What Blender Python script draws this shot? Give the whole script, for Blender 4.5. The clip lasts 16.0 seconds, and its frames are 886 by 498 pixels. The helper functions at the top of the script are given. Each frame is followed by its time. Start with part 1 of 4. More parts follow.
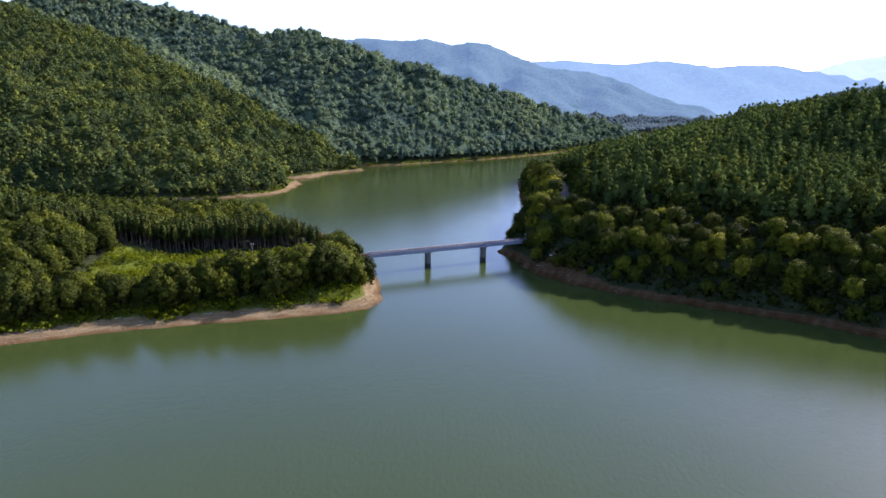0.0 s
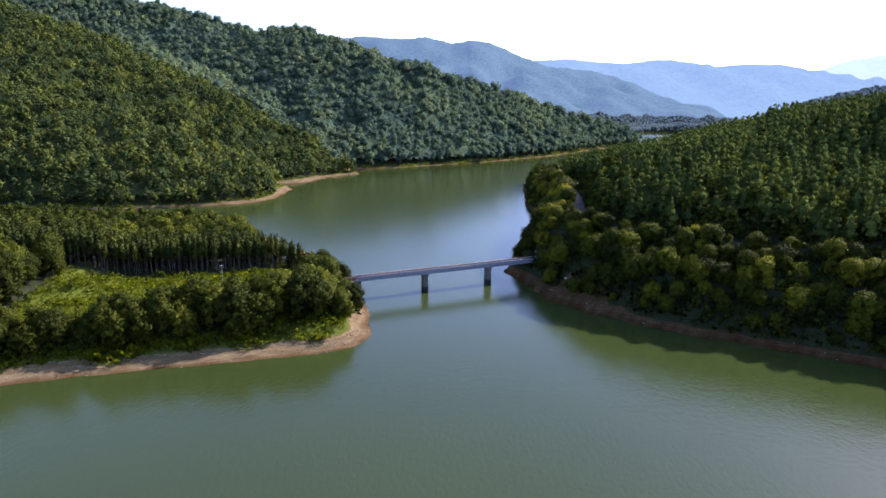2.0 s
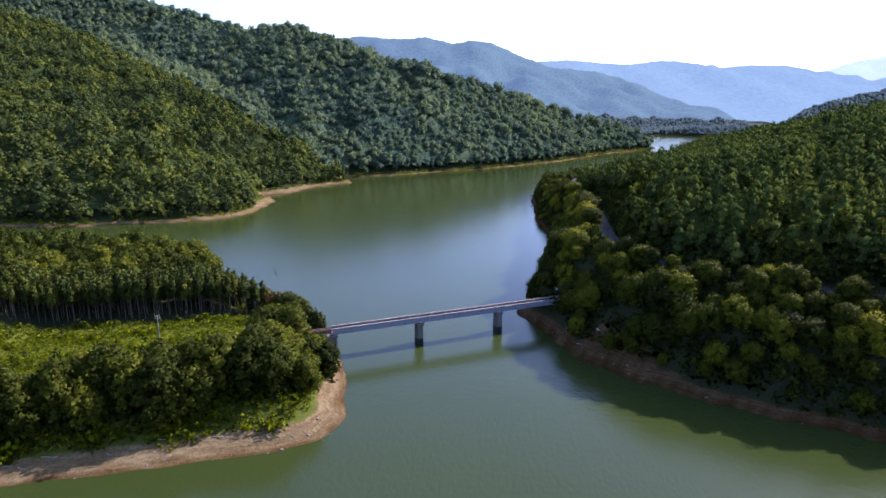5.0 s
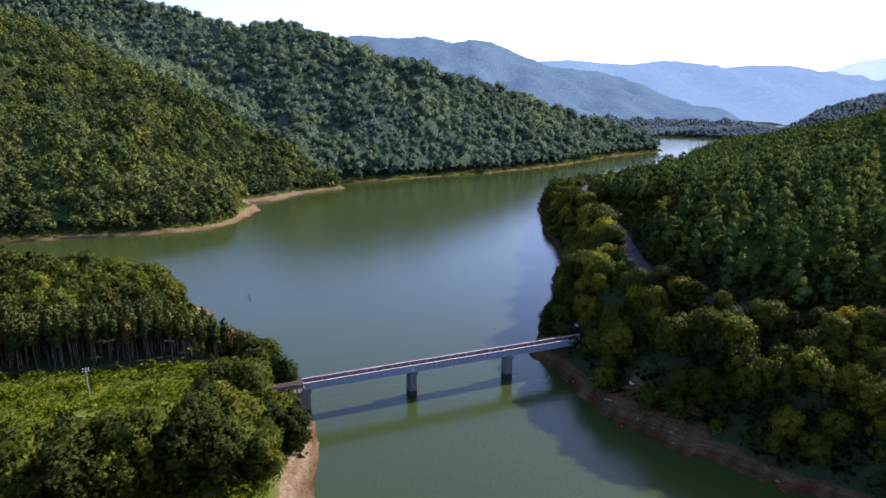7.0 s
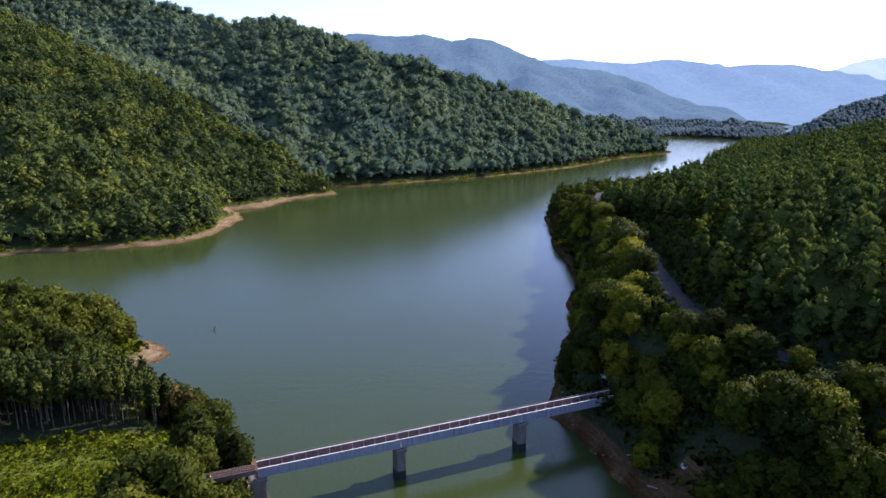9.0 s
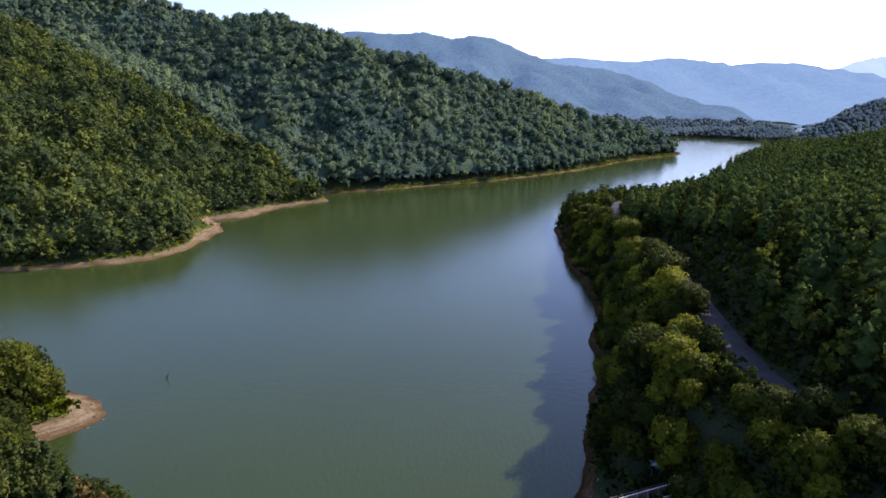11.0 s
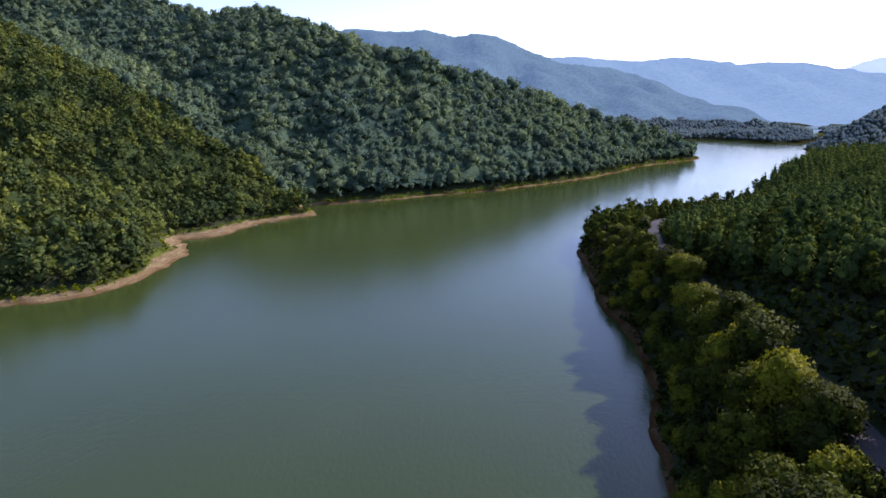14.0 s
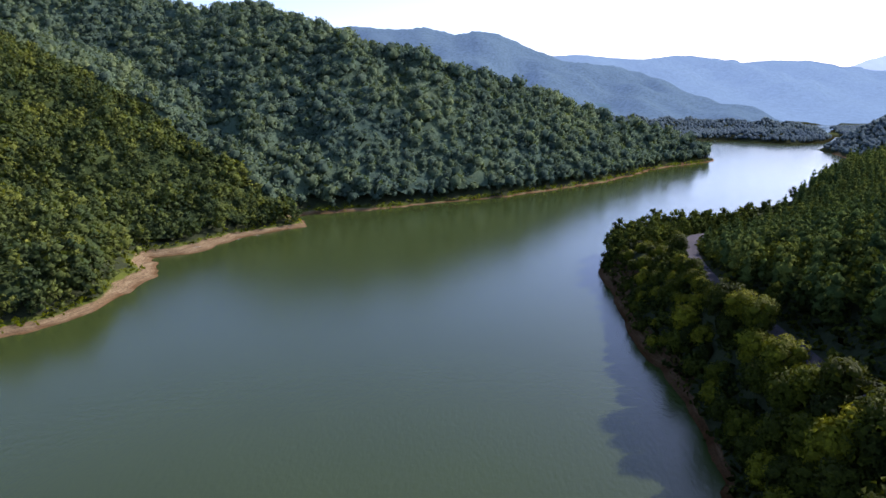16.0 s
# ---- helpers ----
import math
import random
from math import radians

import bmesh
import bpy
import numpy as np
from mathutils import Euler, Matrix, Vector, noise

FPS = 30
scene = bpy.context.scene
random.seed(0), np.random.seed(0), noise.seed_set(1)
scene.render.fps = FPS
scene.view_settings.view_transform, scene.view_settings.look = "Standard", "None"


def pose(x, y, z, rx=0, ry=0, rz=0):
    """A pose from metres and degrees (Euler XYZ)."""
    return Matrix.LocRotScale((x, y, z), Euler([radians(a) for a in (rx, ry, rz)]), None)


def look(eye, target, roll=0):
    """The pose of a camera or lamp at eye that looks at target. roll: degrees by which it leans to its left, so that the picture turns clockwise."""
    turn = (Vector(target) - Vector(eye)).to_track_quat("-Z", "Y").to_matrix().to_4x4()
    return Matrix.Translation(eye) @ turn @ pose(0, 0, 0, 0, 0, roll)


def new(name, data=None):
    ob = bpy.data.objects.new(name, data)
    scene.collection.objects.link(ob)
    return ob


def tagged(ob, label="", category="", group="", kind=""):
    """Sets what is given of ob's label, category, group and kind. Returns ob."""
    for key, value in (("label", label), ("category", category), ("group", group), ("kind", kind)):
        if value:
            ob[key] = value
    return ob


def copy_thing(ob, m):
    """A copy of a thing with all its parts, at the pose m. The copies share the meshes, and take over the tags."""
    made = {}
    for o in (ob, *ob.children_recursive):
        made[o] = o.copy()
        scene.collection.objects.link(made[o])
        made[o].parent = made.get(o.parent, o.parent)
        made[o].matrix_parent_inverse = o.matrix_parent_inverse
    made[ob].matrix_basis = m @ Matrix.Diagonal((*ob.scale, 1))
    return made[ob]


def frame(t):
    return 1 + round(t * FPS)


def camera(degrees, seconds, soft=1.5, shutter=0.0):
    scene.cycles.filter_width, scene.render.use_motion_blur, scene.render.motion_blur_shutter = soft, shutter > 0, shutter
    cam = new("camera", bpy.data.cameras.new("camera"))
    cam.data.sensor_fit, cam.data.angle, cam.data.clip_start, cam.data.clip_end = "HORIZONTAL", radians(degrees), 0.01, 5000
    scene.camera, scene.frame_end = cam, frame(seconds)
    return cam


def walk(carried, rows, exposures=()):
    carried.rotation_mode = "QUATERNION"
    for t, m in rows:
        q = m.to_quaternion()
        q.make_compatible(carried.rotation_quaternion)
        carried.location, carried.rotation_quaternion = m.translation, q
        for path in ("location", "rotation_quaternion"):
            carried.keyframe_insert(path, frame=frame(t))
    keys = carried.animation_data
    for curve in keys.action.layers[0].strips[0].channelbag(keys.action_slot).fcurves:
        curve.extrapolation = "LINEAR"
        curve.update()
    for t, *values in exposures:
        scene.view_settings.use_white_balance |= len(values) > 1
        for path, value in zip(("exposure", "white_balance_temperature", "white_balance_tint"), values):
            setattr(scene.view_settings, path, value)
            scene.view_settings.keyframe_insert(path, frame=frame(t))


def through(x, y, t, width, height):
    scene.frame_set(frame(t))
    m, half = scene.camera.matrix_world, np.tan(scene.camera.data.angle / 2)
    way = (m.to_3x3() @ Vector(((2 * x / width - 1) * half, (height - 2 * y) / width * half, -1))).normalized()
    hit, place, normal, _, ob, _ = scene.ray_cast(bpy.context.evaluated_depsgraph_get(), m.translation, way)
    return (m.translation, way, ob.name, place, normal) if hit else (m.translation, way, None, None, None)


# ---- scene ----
cam = camera(70.3, 16.0)
METRES, EYE, TILT, LEAN, TURN = 285.0, 73.6, -13.7, 0.0, 0.0
ROWS = [
    (0.0, 0.0, 0.0, 0.0, 0.0, 0.0, -0.0),
    (0.5, 0.0004, 0.0307, 0.0075, 0.01, -0.0, -0.01),
    (1.0, 0.0007, 0.061, 0.0149, 0.01, -0.02, -0.02),
    (1.5, 0.0009, 0.092, 0.0224, 0.03, -0.05, -0.02),
    (2.0, 0.0014, 0.1218, 0.0297, 0.02, -0.06, -0.0),
    (2.5, 0.0015, 0.1509, 0.0368, 0.01, -0.07, -0.0),
    (3.0, 0.0016, 0.1794, 0.044, 0.01, -0.07, -0.01),
    (3.5, 0.0017, 0.208, 0.0511, 0.03, -0.06, 0.02),
    (4.0, 0.0021, 0.2384, 0.0583, 0.05, -0.01, 0.02),
    (6.5, 0.0037, 0.3863, 0.0943, 0.02, 0.08, 0.01),
    (7.0, 0.0042, 0.4174, 0.1017, 0.01, 0.08, 0.01),
    (7.5, 0.0047, 0.4472, 0.109, -0.01, 0.05, -0.0),
    (8.0, 0.0053, 0.4771, 0.1162, -0.03, 0.02, 0.01),
    (8.5, 0.0058, 0.5071, 0.1234, -0.03, 0.03, 0.02),
    (9.0, 0.0066, 0.5374, 0.1305, -0.01, 0.02, -0.02),
    (11.5, 0.0059, 0.6912, 0.1689, -0.02, -0.07, 0.01),
    (12.0, 0.0053, 0.7219, 0.1766, -0.03, -0.06, -0.01),
    (12.5, 0.0047, 0.7534, 0.1843, -0.02, -0.09, -0.04),
    (13.0, 0.0042, 0.7838, 0.1917, 0.02, -0.09, -0.06),
    (13.5, 0.0034, 0.8141, 0.1991, 0.05, -0.11, -0.09),
    (14.0, 0.0019, 0.8448, 0.2067, 0.07, -0.1, -0.09),
    (14.5, 0.0004, 0.876, 0.2142, 0.09, -0.12, -0.06),
    (15.0, -0.0007, 0.9078, 0.2222, 0.1, -0.16, -0.04),
    (15.5, -0.0023, 0.9402, 0.2303, 0.09, -0.18, -0.0),
    (16.0, -0.0034, 0.9711, 0.2379, 0.09, -0.2, -0.02),
]
# exposure of the whole shot
walk(cam, [(t, pose(0, 0, EYE, TILT, LEAN, TURN) @ pose(METRES * x, METRES * y, METRES * z, 90 + pitch, roll, yaw)) for t, x, y, z, yaw, pitch, roll in ROWS],
     exposures=[(0.0, 1.52, 5520, 31), (7.0, 1.37, 5520, 31), (12.0, 1.15, 5520, 31), (16.0, 1.15, 5520, 31)])

# ---- light ----
SUN_BEARING, SUN_HEIGHT = 57.0, 35.0
world = bpy.data.worlds.new("world")
scene.world = world
world.use_nodes = True
wn = world.node_tree
sky = wn.nodes.new("ShaderNodeTexSky")
sky.sky_type = "NISHITA"
sky.sun_disc = False
sky.sun_elevation, sky.sun_rotation = radians(SUN_HEIGHT), radians(SUN_BEARING)
sky.air_density, sky.dust_density, sky.ozone_density = 1.0, 1.0, 1.5
wn.links.new(sky.outputs[0], wn.nodes["Background"].inputs[0])
wn.nodes["Background"].inputs[1].default_value = 0.113
sun_data = bpy.data.lights.new("sun", "SUN")
sun_data.energy, sun_data.angle, sun_data.color = 3.4, radians(0.6), (1.0, 0.93, 0.82)
sun = new("sun", sun_data)
sb, sh = radians(SUN_BEARING), radians(SUN_HEIGHT)
sun.matrix_world = look((0, 0, 0), (-math.sin(sb) * math.cos(sh), -math.cos(sb) * math.cos(sh), -math.sin(sh)))

# ---- materials ----


def material(name, rough=0.7):
    m = bpy.data.materials.new(name)
    m.use_nodes = True
    nt = m.node_tree
    b = nt.nodes["Principled BSDF"]
    b.inputs["Roughness"].default_value = rough
    return m, nt, b


def ramp(nt, fac, stops):
    r = nt.nodes.new("ShaderNodeValToRGB")
    el = r.color_ramp.elements
    while len(el) < len(stops):
        el.new(0.5)
    for e, (p, c) in zip(el, stops):
        e.position, e.color = p, (*c, 1)
    nt.links.new(fac, r.inputs[0])
    return r.outputs[0]


def noise_tex(nt, scale, detail=4.0, rough=0.55, stretch=(1, 1, 1)):
    g = nt.nodes.new("ShaderNodeNewGeometry")
    mp = nt.nodes.new("ShaderNodeMapping")
    mp.inputs["Scale"].default_value = stretch
    n = nt.nodes.new("ShaderNodeTexNoise")
    n.inputs["Scale"].default_value, n.inputs["Detail"].default_value, n.inputs["Roughness"].default_value = scale, detail, rough
    nt.links.new(g.outputs["Position"], mp.inputs[0])
    nt.links.new(mp.outputs[0], n.inputs["Vector"])
    return n.outputs[0]


def mix(nt, fac, a, b, blend="MIX"):
    n = nt.nodes.new("ShaderNodeMix")
    n.data_type, n.blend_type = "RGBA", blend
    for sock, v in ((n.inputs[0], fac), (n.inputs[6], a), (n.inputs[7], b)):
        if isinstance(v, (int, float)):
            sock.default_value = v
        elif isinstance(v, tuple):
            sock.default_value = (*v, 1)
        else:
            nt.links.new(v, sock)
    return n.outputs[2]


def maths(nt, op, a, b=0.0, clamp=False):
    n = nt.nodes.new("ShaderNodeMath")
    n.operation, n.use_clamp = op, clamp
    for sock, v in ((n.inputs[0], a), (n.inputs[1], b)):
        if isinstance(v, (int, float)):
            sock.default_value = v
        else:
            nt.links.new(v, sock)
    return n.outputs[0]


def bump(nt, b, height, strength, distance):
    n = nt.nodes.new("ShaderNodeBump")
    n.inputs["Strength"].default_value, n.inputs["Distance"].default_value = strength, distance
    nt.links.new(height, n.inputs["Height"])
    nt.links.new(n.outputs[0], b.inputs["Normal"])


def attribute(nt, name):
    n = nt.nodes.new("ShaderNodeAttribute")
    n.attribute_name = name
    return n.outputs["Fac"]


def leaf_material(name, dark, mid, light, joined, through=0.16, gloss=0.05, haze_sheen=0.0):
    """Foliage: a tint for each tree, one for each leaf clump, and some light through the leaf."""
    m, nt, b = material(name, 0.9 if joined else 0.65)
    if joined:
        tree = attribute(nt, "tint")
    else:
        oi = nt.nodes.new("ShaderNodeObjectInfo")
        tree = oi.outputs["Random"]
    geo = nt.nodes.new("ShaderNodeNewGeometry")
    base = ramp(nt, tree, [(0.0, dark), (0.55, mid), (1.0, light)])
    leaf = ramp(nt, geo.outputs["Random Per Island"], [(0.0, (0.82, 0.84, 0.84)), (0.5, (1.0, 1.0, 1.0)), (1.0, (1.2, 1.18, 1.1))] if joined else [(0.0, (0.68, 0.70, 0.68)), (0.5, (1.0, 1.0, 1.0)), (1.0, (1.36, 1.32, 1.16))])
    col = mix(nt, 1.0, base, leaf, "MULTIPLY")
    patch = ramp(nt, noise_tex(nt, 0.012, 3.0), [(0.35, (0.78, 0.84, 0.92)), (0.65, (1.2, 1.15, 0.98))])
    col = mix(nt, 1.0, col, patch, "MULTIPLY")
    fleck = noise_tex(nt, 1.3 if joined else 1.9, 6.0, 0.78)
    col = mix(nt, 1.0, col, ramp(nt, fleck, [(0.36, (0.62, 0.65, 0.67)), (0.5, (1.0, 1.0, 1.0)), (0.64, (1.4, 1.36, 1.28))]), "MULTIPLY")
    bump(nt, b, fleck, 0.7, 0.5)
    nt.links.new(col, b.inputs["Base Color"])
    b.inputs["Specular IOR Level"].default_value = 0.0 if joined else gloss
    # slight sheen brightens the far woods in place of air haze
    b.inputs["Sheen Weight"].default_value = haze_sheen
    b.inputs["Sheen Roughness"].default_value = 0.7
    tr = nt.nodes.new("ShaderNodeBsdfTranslucent")
    nt.links.new(mix(nt, 1.0, col, (1.3, 1.35, 0.5), "MULTIPLY"), tr.inputs[0])
    ms = nt.nodes.new("ShaderNodeMixShader")
    ms.inputs[0].default_value = through
    nt.links.new(b.outputs[0], ms.inputs[1])
    nt.links.new(tr.outputs[0], ms.inputs[2])
    nt.links.new(ms.outputs[0], nt.nodes["Material Output"].inputs[0])
    return m


def simple(name, a, b2, scale, rough=0.7, metal=0.0, bump_d=0.0, stretch=(1, 1, 1)):
    m, nt, b = material(name, rough)
    f = noise_tex(nt, scale, 5.0, 0.6, stretch)
    big = noise_tex(nt, scale * 0.13, 2.0)
    c = ramp(nt, f, [(0.3, a), (0.7, b2)])
    c = mix(nt, 1.0, c, ramp(nt, big, [(0.3, (0.82, 0.82, 0.82)), (0.7, (1.15, 1.15, 1.15))]), "MULTIPLY")
    nt.links.new(c, b.inputs["Base Color"])
    b.inputs["Metallic"].default_value = metal
    b.inputs["Specular IOR Level"].default_value = 0.1 if rough > 0.8 else 0.4
    if bump_d:
        bump(nt, b, f, 0.6, bump_d)
    return m


def terrain_material():
    m, nt, b = material("ground_cover", 0.92)
    fine = noise_tex(nt, 1.3, 6.0, 0.65)
    wide = noise_tex(nt, 0.09, 4.0)
    streak = noise_tex(nt, 0.35, 5.0, 0.6, (0.4, 0.4, 9.0))
    soil = ramp(nt, fine, [(0.25, (0.022, 0.026, 0.012)), (0.75, (0.045, 0.052, 0.022))])
    sand = ramp(nt, streak, [(0.3, (0.125, 0.082, 0.038)), (0.5, (0.185, 0.130, 0.062)), (0.7, (0.26, 0.195, 0.100))])
    sand = mix(nt, 1.0, sand, ramp(nt, fine, [(0.3, (0.6, 0.6, 0.6)), (0.7, (1.2, 1.2, 1.2))]), "MULTIPLY")
    sand = mix(nt, attribute(nt, "earth"), sand, mix(nt, 1.0, sand, (0.52, 0.44, 0.42), "MULTIPLY"))
    grass = ramp(nt, fine, [(0.25, (0.065, 0.080, 0.010)), (0.75, (0.135, 0.152, 0.018))])
    edge = maths(nt, "ADD", attribute(nt, "beach"), maths(nt, "MULTIPLY", maths(nt, "SUBTRACT", wide, 0.5), 0.7), True)
    edge = ramp(nt, edge, [(0.42, (0, 0, 0)), (0.58, (1, 1, 1))])
    col = mix(nt, attribute(nt, "grass"), soil, grass)
    col = mix(nt, edge, col, sand)
    wet = attribute(nt, "wet")
    col = mix(nt, wet, col, mix(nt, 1.0, col, (0.5, 0.36, 0.26), "MULTIPLY"))
    nt.links.new(col, b.inputs["Base Color"])
    b.inputs["Specular IOR Level"].default_value = 0.0
    bump(nt, b, fine, 0.8, 0.25)
    return m


def water_material():
    m, nt, b = material("lake_water", 0.12)
    wide = noise_tex(nt, 0.006, 4.0)
    c = ramp(nt, wide, [(0.3, (0.030, 0.042, 0.0095)), (0.7, (0.038, 0.052, 0.0115))])
    nt.links.new(c, b.inputs["Base Color"])
    b.inputs["IOR"].default_value = 1.33
    ripple = noise_tex(nt, 0.9, 6.0, 0.62, (1.0, 0.55, 1.0))
    bump(nt, b, ripple, 0.7, 0.1)
    return m


# Far slopes: the air's haze is painted on as a blue glow of the surface.
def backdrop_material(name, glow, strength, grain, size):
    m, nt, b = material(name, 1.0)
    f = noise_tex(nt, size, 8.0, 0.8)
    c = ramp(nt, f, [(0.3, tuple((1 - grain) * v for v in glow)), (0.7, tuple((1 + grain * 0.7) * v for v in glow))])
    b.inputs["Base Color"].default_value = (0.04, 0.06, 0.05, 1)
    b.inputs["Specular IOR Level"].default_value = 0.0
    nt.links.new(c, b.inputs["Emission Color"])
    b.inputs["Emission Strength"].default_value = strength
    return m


def girder_material():
    m, nt, b = material("painted_steel", 0.55)
    f = noise_tex(nt, 1.6, 6.0, 0.65, (1, 1, 0.25))
    c = ramp(nt, f, [(0.32, (0.17, 0.12, 0.105)), (0.42, (0.25, 0.255, 0.29)), (0.75, (0.31, 0.32, 0.37))])
    nt.links.new(c, b.inputs["Base Color"])
    return m


def pier_material():
    m, nt, b = material("pier_concrete", 0.85)
    f = noise_tex(nt, 1.4, 6.0, 0.65, (1, 1, 0.3))
    c = ramp(nt, f, [(0.3, (0.10, 0.088, 0.072)), (0.7, (0.19, 0.17, 0.143))])
    g = nt.nodes.new("ShaderNodeNewGeometry")
    sp = nt.nodes.new("ShaderNodeSeparateXYZ")
    nt.links.new(g.outputs["Position"], sp.inputs[0])
    tide = maths(nt, "ADD", sp.outputs[2], maths(nt, "MULTIPLY", f, 0.5))
    k = ramp(nt, maths(nt, "DIVIDE", tide, 4.0), [(0.50, (1, 1, 1)), (0.55, (0, 0, 0))])
    nt.links.new(mix(nt, k, c, (0.018, 0.017, 0.016)), b.inputs["Base Color"])
    bump(nt, b, f, 0.5, 0.03)
    return m


M_GROUND = terrain_material()
M_WATER = water_material()
M_LEAF = leaf_material("leaves_broad", (0.030, 0.039, 0.007), (0.060, 0.072, 0.009), (0.116, 0.124, 0.012), False, 0.28)
M_LEAF_BANK = leaf_material("leaves_bank", (0.030, 0.038, 0.007), (0.080, 0.090, 0.008), (0.182, 0.178, 0.011), False, 0.28)
M_LEAF_J = leaf_material("leaves_broad_far", (0.028, 0.039, 0.011), (0.048, 0.061, 0.013), (0.082, 0.094, 0.015), True, 0.2)
M_LEAF_HILL = leaf_material("leaves_hillside", (0.041, 0.061, 0.021), (0.072, 0.092, 0.023), (0.119, 0.134, 0.023), True, 0.24, 0.05, 0.015)
# mountain leaves: the blue of the air haze is put into their colour
M_LEAF_HAZED = leaf_material("leaves_mountain_hazed", (0.064, 0.096, 0.060), (0.078, 0.112, 0.063), (0.106, 0.138, 0.060), True, 0.24, 0.05, 0.03)
# headland leaves are coloured blue-grey to stand for the haze in front
M_LEAF_DISTANT_HAZE = leaf_material("leaves_distant_haze", (0.060, 0.088, 0.094), (0.068, 0.098, 0.102), (0.078, 0.108, 0.106), True, 0.16, 0.05, 0.06)
M_RUST_LEAF = leaf_material("leaves_rust", (0.09, 0.062, 0.016), (0.10, 0.066, 0.018), (0.11, 0.075, 0.02), False, 0.12)
M_PINE = leaf_material("needles_pine", (0.036, 0.052, 0.012), (0.056, 0.074, 0.014), (0.086, 0.096, 0.016), False, 0.16)
M_CONIFER_J = leaf_material("needles_hill", (0.044, 0.066, 0.020), (0.067, 0.091, 0.024), (0.105, 0.124, 0.026), True, 0.18)
M_SHRUB = leaf_material("leaves_shrub", (0.098, 0.124, 0.006), (0.140, 0.168, 0.007), (0.185, 0.204, 0.009), True, 0.35)
M_BARK = simple("bark", (0.045, 0.034, 0.024), (0.10, 0.08, 0.06), 3.0, 0.9, 0, 0.03, (1, 1, 0.3))
M_BARK_PINE = simple("bark_pine", (0.075, 0.056, 0.042), (0.165, 0.13, 0.10), 2.5, 0.9, 0, 0.03, (1, 1, 0.3))
M_GIRDER = girder_material()
M_FLANGE = simple("flange_paint", (0.4, 0.35, 0.3), (0.62, 0.56, 0.5), 1.5, 0.6)
M_RUST = simple("rusty_steel", (0.13, 0.075, 0.055), (0.24, 0.16, 0.14), 2.0, 0.8)
M_PIER = pier_material()
M_SLEEPER = simple("old_timber", (0.06, 0.045, 0.035), (0.14, 0.105, 0.08), 4.0, 0.9)
M_RAIL = simple("rusty_rail", (0.22, 0.09, 0.05), (0.34, 0.16, 0.10), 3.0, 0.75)
M_ASPHALT = simple("asphalt", (0.036, 0.032, 0.030), (0.066, 0.058, 0.052), 2.0, 0.9, 0, 0.01)
M_CONCRETE = simple("concrete", (0.27, 0.255, 0.23), (0.42, 0.4, 0.37), 1.5, 0.85, 0, 0.02)
M_OLD_CONCRETE = simple("old_concrete", (0.05, 0.047, 0.04), (0.11, 0.105, 0.09), 1.5, 0.9, 0, 0.02)
M_DARK = simple("tunnel_lining", (0.03, 0.028, 0.026), (0.06, 0.056, 0.05), 1.5, 0.9)
M_DRIFT = simple("bleached_wood", (0.22, 0.19, 0.155), (0.42, 0.38, 0.32), 5.0, 0.85)
M_DEADWOOD = simple("wet_wood", (0.04, 0.033, 0.028), (0.10, 0.085, 0.07), 5.0, 0.8)
M_WHITE = simple("white_paint", (0.6, 0.6, 0.58), (0.78, 0.78, 0.76), 3.0, 0.5)
M_SIGN = simple("sign_green", (0.12, 0.2, 0.19), (0.2, 0.3, 0.28), 3.0, 0.6)
M_STONE = simple("shore_stone", (0.13, 0.105, 0.08), (0.27, 0.225, 0.175), 2.0, 0.9, 0, 0.03)
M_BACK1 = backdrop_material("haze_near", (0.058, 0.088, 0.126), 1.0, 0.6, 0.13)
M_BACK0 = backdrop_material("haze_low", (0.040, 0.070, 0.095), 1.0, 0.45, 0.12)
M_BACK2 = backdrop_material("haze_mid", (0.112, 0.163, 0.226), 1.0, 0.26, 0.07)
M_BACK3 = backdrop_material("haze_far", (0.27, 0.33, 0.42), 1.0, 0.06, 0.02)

# ---- the lie of the land ----
# shorelines, as closed outlines of the land; the last points close them far outside the view
SPIT = [(-134, 178), (-106, 189.5), (-86, 195), (-59, 201.5), (-36, 207), (-26, 212), (-22.5, 222), (-24.5, 238), (-29, 256), (-34, 268), (-42, 281), (-54, 291),
        (-72, 305), (-87, 316), (-80, 322), (-77.5, 328), (-83, 336), (-99, 344), (-124, 353), (-170, 372), (-240, 384), (-420, 400), (-700, 420),
        (-1800, 430), (-1800, 40), (-420, 60), (-240, 128)]
LEFT = [(-700, 425), (-420, 440), (-238, 444), (-208, 446), (-182, 455), (-154, 461), (-129, 475), (-121, 510), (-121, 540), (-131, 555), (-136, 567), (-121, 572),
        (-114, 593), (-105, 613), (-79, 637), (-84, 648), (-94, 660), (-84, 674), (-48, 689), (-11, 714), (38, 739), (72, 766), (127, 813), (165, 857),
        (209, 916), (233, 939), (296, 988), (312, 1020), (300, 1100), (330, 1230), (410, 1319), (470, 1304), (523, 1238), (580, 1262), (625, 1310), (680, 1420),
        (860, 1790), (1000, 1850), (2500, 2000), (4800, 4900), (-4800, 4900), (-4800, 425)]
RIGHT = [(260, 90), (170, 160), (118, 200), (99, 211), (80, 221.5), (63, 234), (51, 244), (40, 256), (34, 277), (27.5, 297), (32, 312), (33, 320), (39, 336),
         (45, 357), (48, 377), (56, 400), (59, 425), (58.5, 448), (57, 466), (62, 500), (65, 540), (74, 572), (95, 598), (150, 628), (240, 690), (400, 765),
         (900, 820), (2500, 700), (2500, -400), (500, -200)]
